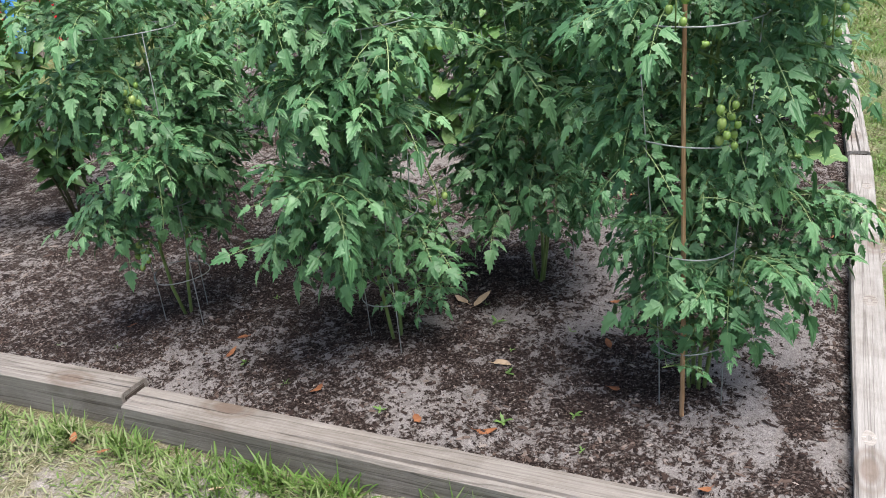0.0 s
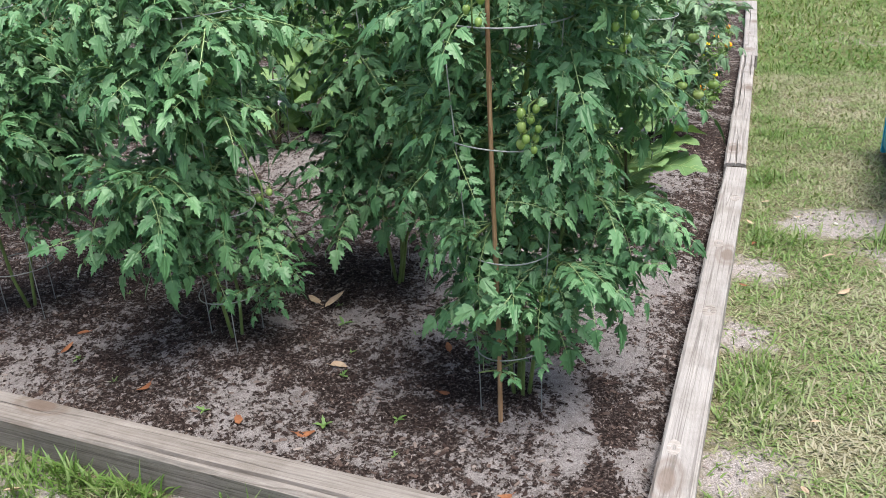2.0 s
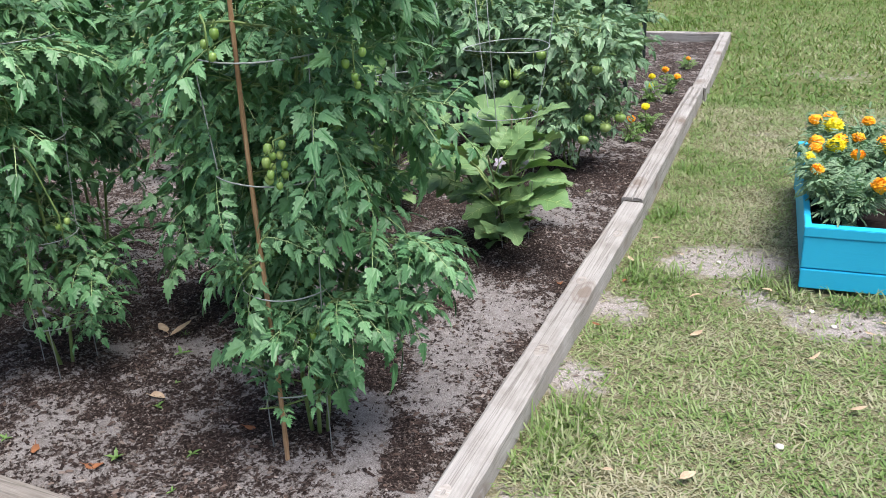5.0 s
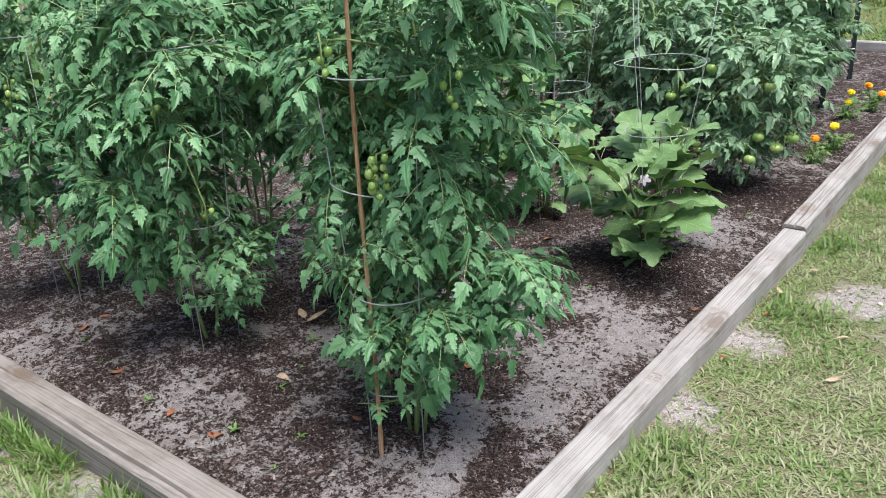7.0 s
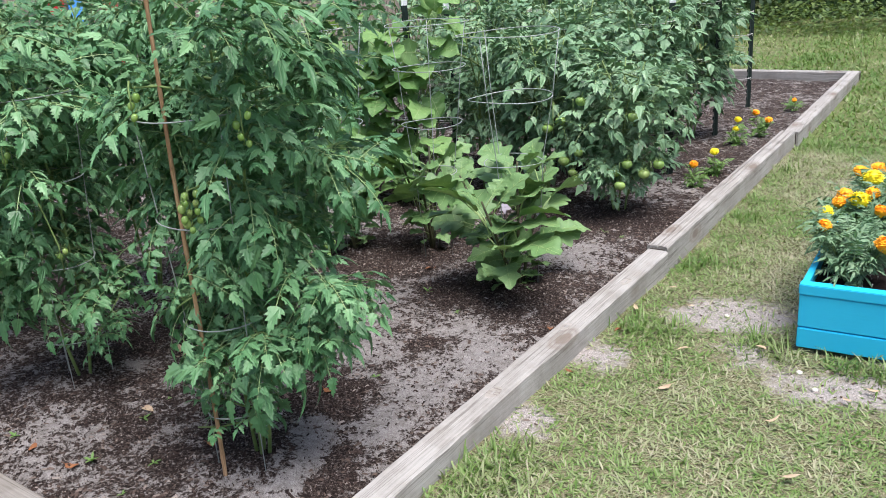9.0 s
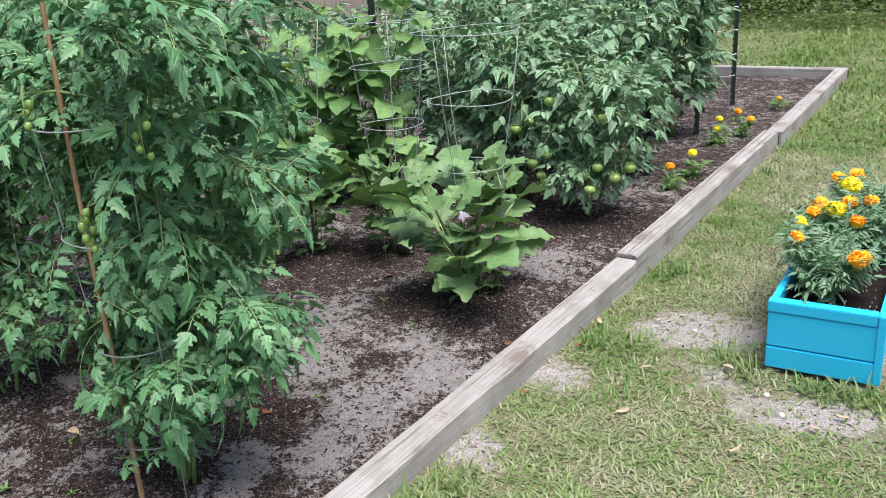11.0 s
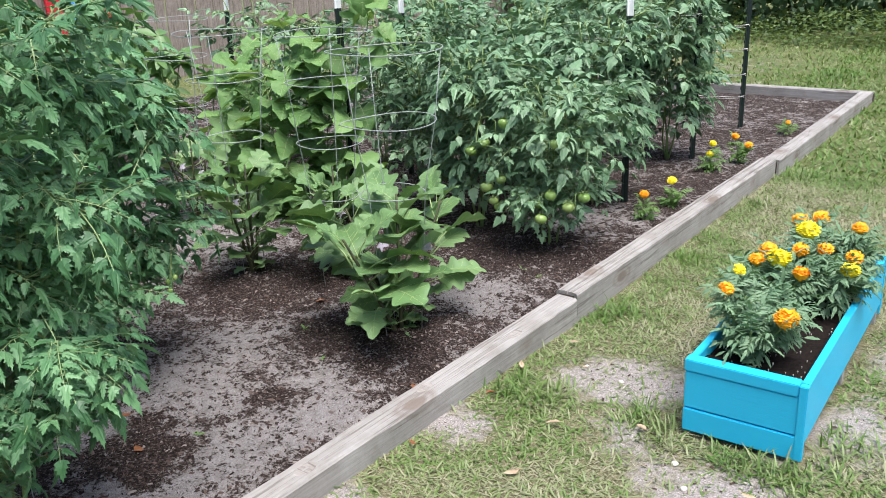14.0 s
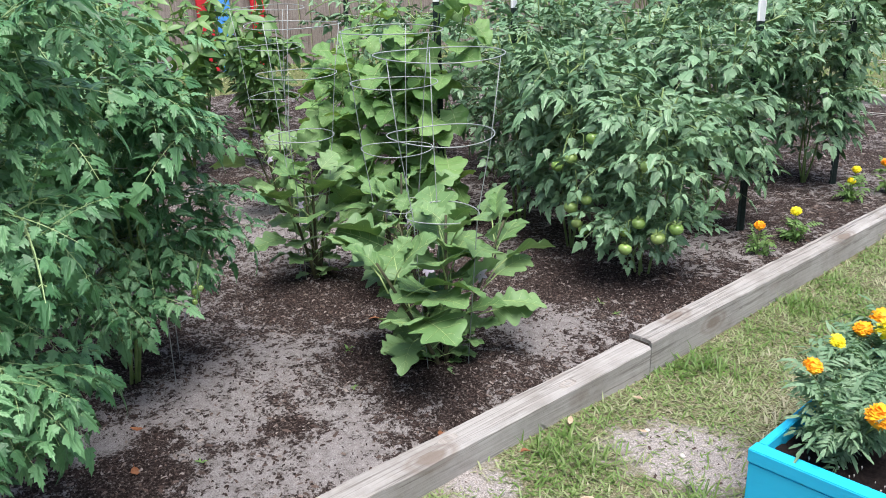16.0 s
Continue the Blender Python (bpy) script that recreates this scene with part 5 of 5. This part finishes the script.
# ---- grass ----
def blades(name, x, y, length, width, seed, green=0.0, flat=0.75, label="patchy green and straw lawn grass"):
    g = np.random.default_rng(seed)
    n = len(x)
    z = lawn_height(x, y) - 0.004
    a = g.uniform(0, 6.283, n) + 1.4 * frac_noise(x, y, 2.5, 8)
    lean = np.clip(g.normal(flat, 0.28, n), 0.05, 1.35)
    ln = length * g.uniform(0.5, 1.35, n)
    w = width * g.uniform(0.6, 1.25, n) / 2
    bend = g.uniform(0.1, 0.6, n)
    v = np.zeros((n, 5, 3))
    ca, sa = np.cos(a), np.sin(a)
    for k, (u, side, ww) in enumerate(((0, -1, 0.8), (0, 1, 0.8), (0.55, -1, 1.0), (0.55, 1, 1.0), (1.0, 0, 0))):
        th = lean + bend * u
        out, up = ln * u * np.sin(th), ln * u * np.cos(th)
        v[:, k, 0] = x + ca * out - sa * side * ww * w
        v[:, k, 1] = y + sa * out + ca * side * ww * w
        v[:, k, 2] = z + np.maximum(up, 0.002 + 0.006 * u)
    t = np.array([(0, 1, 3), (0, 3, 2), (2, 3, 4)])
    tris = (np.arange(n) * 5)[:, None, None] + t[None]
    patch = (frac_noise(x, y, 1.8, 9) - 0.5) * 0.9 + (frac_noise(x, y, 8, 10) - 0.5) * 1.0
    tone = np.clip(0.48 + green + patch + g.normal(0, 0.2, n), 0, 1)
    ob = piece(name, tri_mesh(name, v, tris, np.repeat(tone, 5)), M_GRASS)
    return tagged(ob, label, "grass", kind="stuff")


def lawn_points(count, x0, x1, y0, y1, seed, thin=1.0):
    g = np.random.default_rng(seed)
    x, y = g.uniform(x0, x1, count), g.uniform(y0, y1, count)
    bed = (x > BED_X0 - 0.1) & (x < bed_edge(y) + 0.055) & (y > -0.075 + 0.02 * np.clip(-x - 1.9, 0, 1)) & (y < BED_Y1 + 0.1)
    rad = math.radians(3.0)
    px, py = (x - 0.742) * math.cos(rad) + (y - 1.915) * math.sin(rad), -(x - 0.742) * math.sin(rad) + (y - 1.915) * math.cos(rad)
    box_ = (px > -0.01) & (px < PW + 0.01) & (py > -0.01) & (py < PLEN + 0.01)
    keep = ~bed & ~box_ & (g.random(count) > np.clip(bare_mask(x, y) * 1.3 - 0.02 + (frac_noise(x, y, 7, 33) - 0.5) * 1.1, 0.06, 0.86) * thin)
    return x[keep], y[keep]


blades("grass", *lawn_points(210000, -0.01, 2.7, -0.6, 5.2, 61), 0.034, 0.005, 62, 0.0, 0.95)
blades("grass", *lawn_points(50000, -3.3, 0.3, -1.2, -0.06, 63), 0.04, 0.0046, 64, 0.0, 0.9)
# far grass toned greener and darker, tree shade put into its colour
blades("grass", *lawn_points(60000, -1.0, 5.5, 5.0, 12.0, 65), 0.055, 0.011, 66, 0.38)
blades("grass", *lawn_points(26000, -7.5, -0.5, 7.4, 13.0, 67), 0.06, 0.012, 68, 0.32)
wx, wy = lawn_points(55000, -8.0, 7.0, -5.0, 9.0, 72)
far = ~((wx > 0.05) & (wx < 2.7) & (wy > -0.6) & (wy < 5.2)) & ~((wx > -3.3) & (wx < 0.3) & (wy > -1.2) & (wy < 0))
blades("grass", wx[far], wy[far], 0.06, 0.013, 73, 0.02, 0.95)
g = np.random.default_rng(70)
TUFTS = [(-2.1, -0.1), (-2.4, -0.14), (-1.62, -0.2), (-1.5, -0.16), (-2.7, -0.1), (-1.05, -0.26), (-0.75, -0.2), (-0.9, -0.3), (-2.25, -0.25), (0.16, 0.75), (0.2, 0.6), (0.22, 0.9), (0.16, 2.62), (0.2, 1.85), (0.17, 4.95), (0.14, 5.05), (0.62, 1.93), (0.72, 1.86), (0.95, 1.88), (1.02, 1.85), (1.06, 1.9), (1.15, 2.1), (0.3, 1.9), (0.25, 0.72), (-0.25, -0.3), (0.16, 4.3), (0.15, 3.3)]
tx, ty = [], []
for cx, cy in TUFTS:
    many = 200 if cy < 0 else 110
    tx.append(g.normal(cx, 0.06, many))
    ty.append(g.normal(cy, 0.05, many))
tx, ty = np.concatenate(tx), np.concatenate(ty)
ok = ((tx > bed_edge(ty) + 0.053) | (ty < -0.09)) & ~((tx > 0.73) & (tx < 1.09) & (ty > 1.9))
blades("grass", tx[ok], ty[ok], 0.065, 0.0052, 71, 0.22, 0.6, "long bright green grass tufts beside the timbers")
ex, ey = [], []
for cx in (-0.3, -0.48, -0.62, -0.84, -1.18, -1.36, -1.85, -2.05, -2.5):
    ex.append(g.normal(cx, 0.045, 90))
    ey.append(-0.098 - np.abs(g.normal(0, 0.035, 90)))
blades("grass", np.concatenate(ex), np.concatenate(ey), 0.085, 0.0056, 74, 0.26, 0.45, "long bright green grass tufts against the weathered timber")


# ---- fence, painted boards and hedge ----
FX = -7.85
fence = thing("fence", "weathered brown wooden picket fence behind the garden", "fence", (FX, 0, 0))
r = random.Random(77)
PICKET = None
for k in range(100):
    y0 = -1.0 + k * 0.15
    if PICKET is None:
        bm = bmesh.new()
        box(bm, -0.009, 0.009, 0, 0.14, -0.02, 1.8, 0.003)
        PICKET = part("picket", bm, M_FENCE, fence)
        PICKET.matrix_basis = pose(0, y0, 0)
        PICKET = PICKET.data
    else:
        piece("picket", PICKET, None, fence, "", pose(r.uniform(-0.008, 0.008), y0, r.uniform(-0.03, 0.03), r.uniform(-0.8, 0.8), 0, r.uniform(-1.5, 1.5)))
for z in (0.35, 1.4):
    bm = bmesh.new()
    box(bm, -0.06, -0.015, -1.0, 14.0, z, z + 0.09, 0.003)
    part("rail", bm, M_FENCE, fence)
for by, mat, word in ((4.75, M_RED, "red"), (4.98, M_BLUE, "blue"), (5.43, M_RED, "red")):
    bm = bmesh.new()
    box(bm, -0.012, 0.012, -0.09, 0.09, 0.0, 1.75, 0.006)
    bmesh.ops.bisect_plane(bm, geom=bm.verts[:] + bm.edges[:] + bm.faces[:], plane_co=(0, 0, 1.0), plane_no=(0, 0, 1))
    me = bpy.data.meshes.new("painted_board")
    bm.to_mesh(me)
    bm.free()
    ob = piece("painted_board", me, mat, None, m=pose(FX + 0.13, by, 0.0, 0, -3.5, 0))
    tagged(ob, f"{word} painted board leaning against the wooden fence", "board", "painted boards at the fence")


def shrub(x, y, rx, ry, h, count, seed, leaf=0.06):
    plant = thing("shrub", "dark green leafy shrub at the far edge of the lawn", "shrub", (x, y, 0), group="shrubs behind the lawn")
    r = random.Random(seed)
    chunks = []
    for k in range(7):
        a, q = k * 0.9, r.uniform(0.3, 0.8)
        chunks.append(sweep([(0, 0, -0.05), (rx * 0.2 * math.cos(a), ry * 0.2 * math.sin(a), h * 0.3), (rx * q * math.cos(a), ry * q * math.sin(a), h * 0.8)], [0.035, 0.025, 0.01], 6))
    piece("branches", mesh_of("branches", *merge(chunks)), M_STEMDARK, plant)
    g = np.random.default_rng(seed)
    d = g.normal(0, 1, (count, 3))
    d /= np.linalg.norm(d, axis=1)[:, None]
    d[:, 2] = np.abs(d[:, 2]) * 1.0
    rad = 0.62 + 0.38 * g.random(count) ** 0.5
    lump = 0.72 + 0.5 * frac_noise(d[:, 0] * 2 + seed, d[:, 1] * 2 + d[:, 2] * 3, 1.3, seed)
    c = d * (rad * lump)[:, None] * np.array([rx, ry, h])
    c[:, 2] += g.uniform(-0.1, 0.15, count)
    c[:, 2] = np.maximum(c[:, 2], 0.05)
    u = g.normal(0, 1, (count, 3))
    u /= np.linalg.norm(u, axis=1)[:, None]
    wv = np.cross(u, d)
    wv /= np.linalg.norm(wv, axis=1)[:, None] + 1e-6
    s = leaf * g.uniform(0.6, 1.4, count)[:, None]
    v = np.stack([c, c + u * s * 0.5 + wv * s * 0.3, c + u * s, c + u * s * 0.5 - wv * s * 0.3], 1)
    t = np.array([(0, 1, 2), (0, 2, 3)])
    tone = np.repeat(np.clip(g.normal(0.5, 0.25, count), 0, 1), 4)
    ob = piece("foliage", tri_mesh("foliage", v, (np.arange(count) * 4)[:, None, None] + t[None], tone), M_HEDGE, plant)
    tagged(ob, kind="stuff")


# unseen upper halves are added: tall tops block sky light from the far lawn
for k in range(9):
    shrub(-7.2 + k * 1.9, 14.6 + 0.5 * math.sin(k * 2.3), 1.6, 1.3, 4.2 + 0.6 * math.sin(k * 1.7), 9000, 90 + k, 0.115)
count = 16000
g = np.random.default_rng(99)
cx, cy = g.uniform(-7.5, 9.0, count), 11.6 + g.random(count) ** 0.8 * 2.2
c = np.stack([cx, cy + 0.35 * np.sin(cx * 1.3), g.uniform(0.02, 0.16, count) + 0.12 * np.clip(cy - 12, 0, 2)], 1)
u = g.normal(0, 1, (count, 3)) * np.array([1, 1, 0.45])
u /= np.linalg.norm(u, axis=1)[:, None]
wv = np.stack([-u[:, 1], u[:, 0], np.zeros(count)], 1)
s = 0.085 * g.uniform(0.6, 1.3, count)[:, None]
v = np.stack([c, c + u * s * 0.5 + wv * s * 0.35, c + u * s, c + u * s * 0.5 - wv * s * 0.35], 1)
ob = piece("groundcover", tri_mesh("groundcover", v, (np.arange(count) * 4)[:, None, None] + np.array([(0, 1, 2), (0, 2, 3)])[None], np.repeat(g.random(count), 4)), M_IVY)
tagged(ob, "low leafy groundcover between the lawn and the shrubs", "groundcover", kind="stuff")
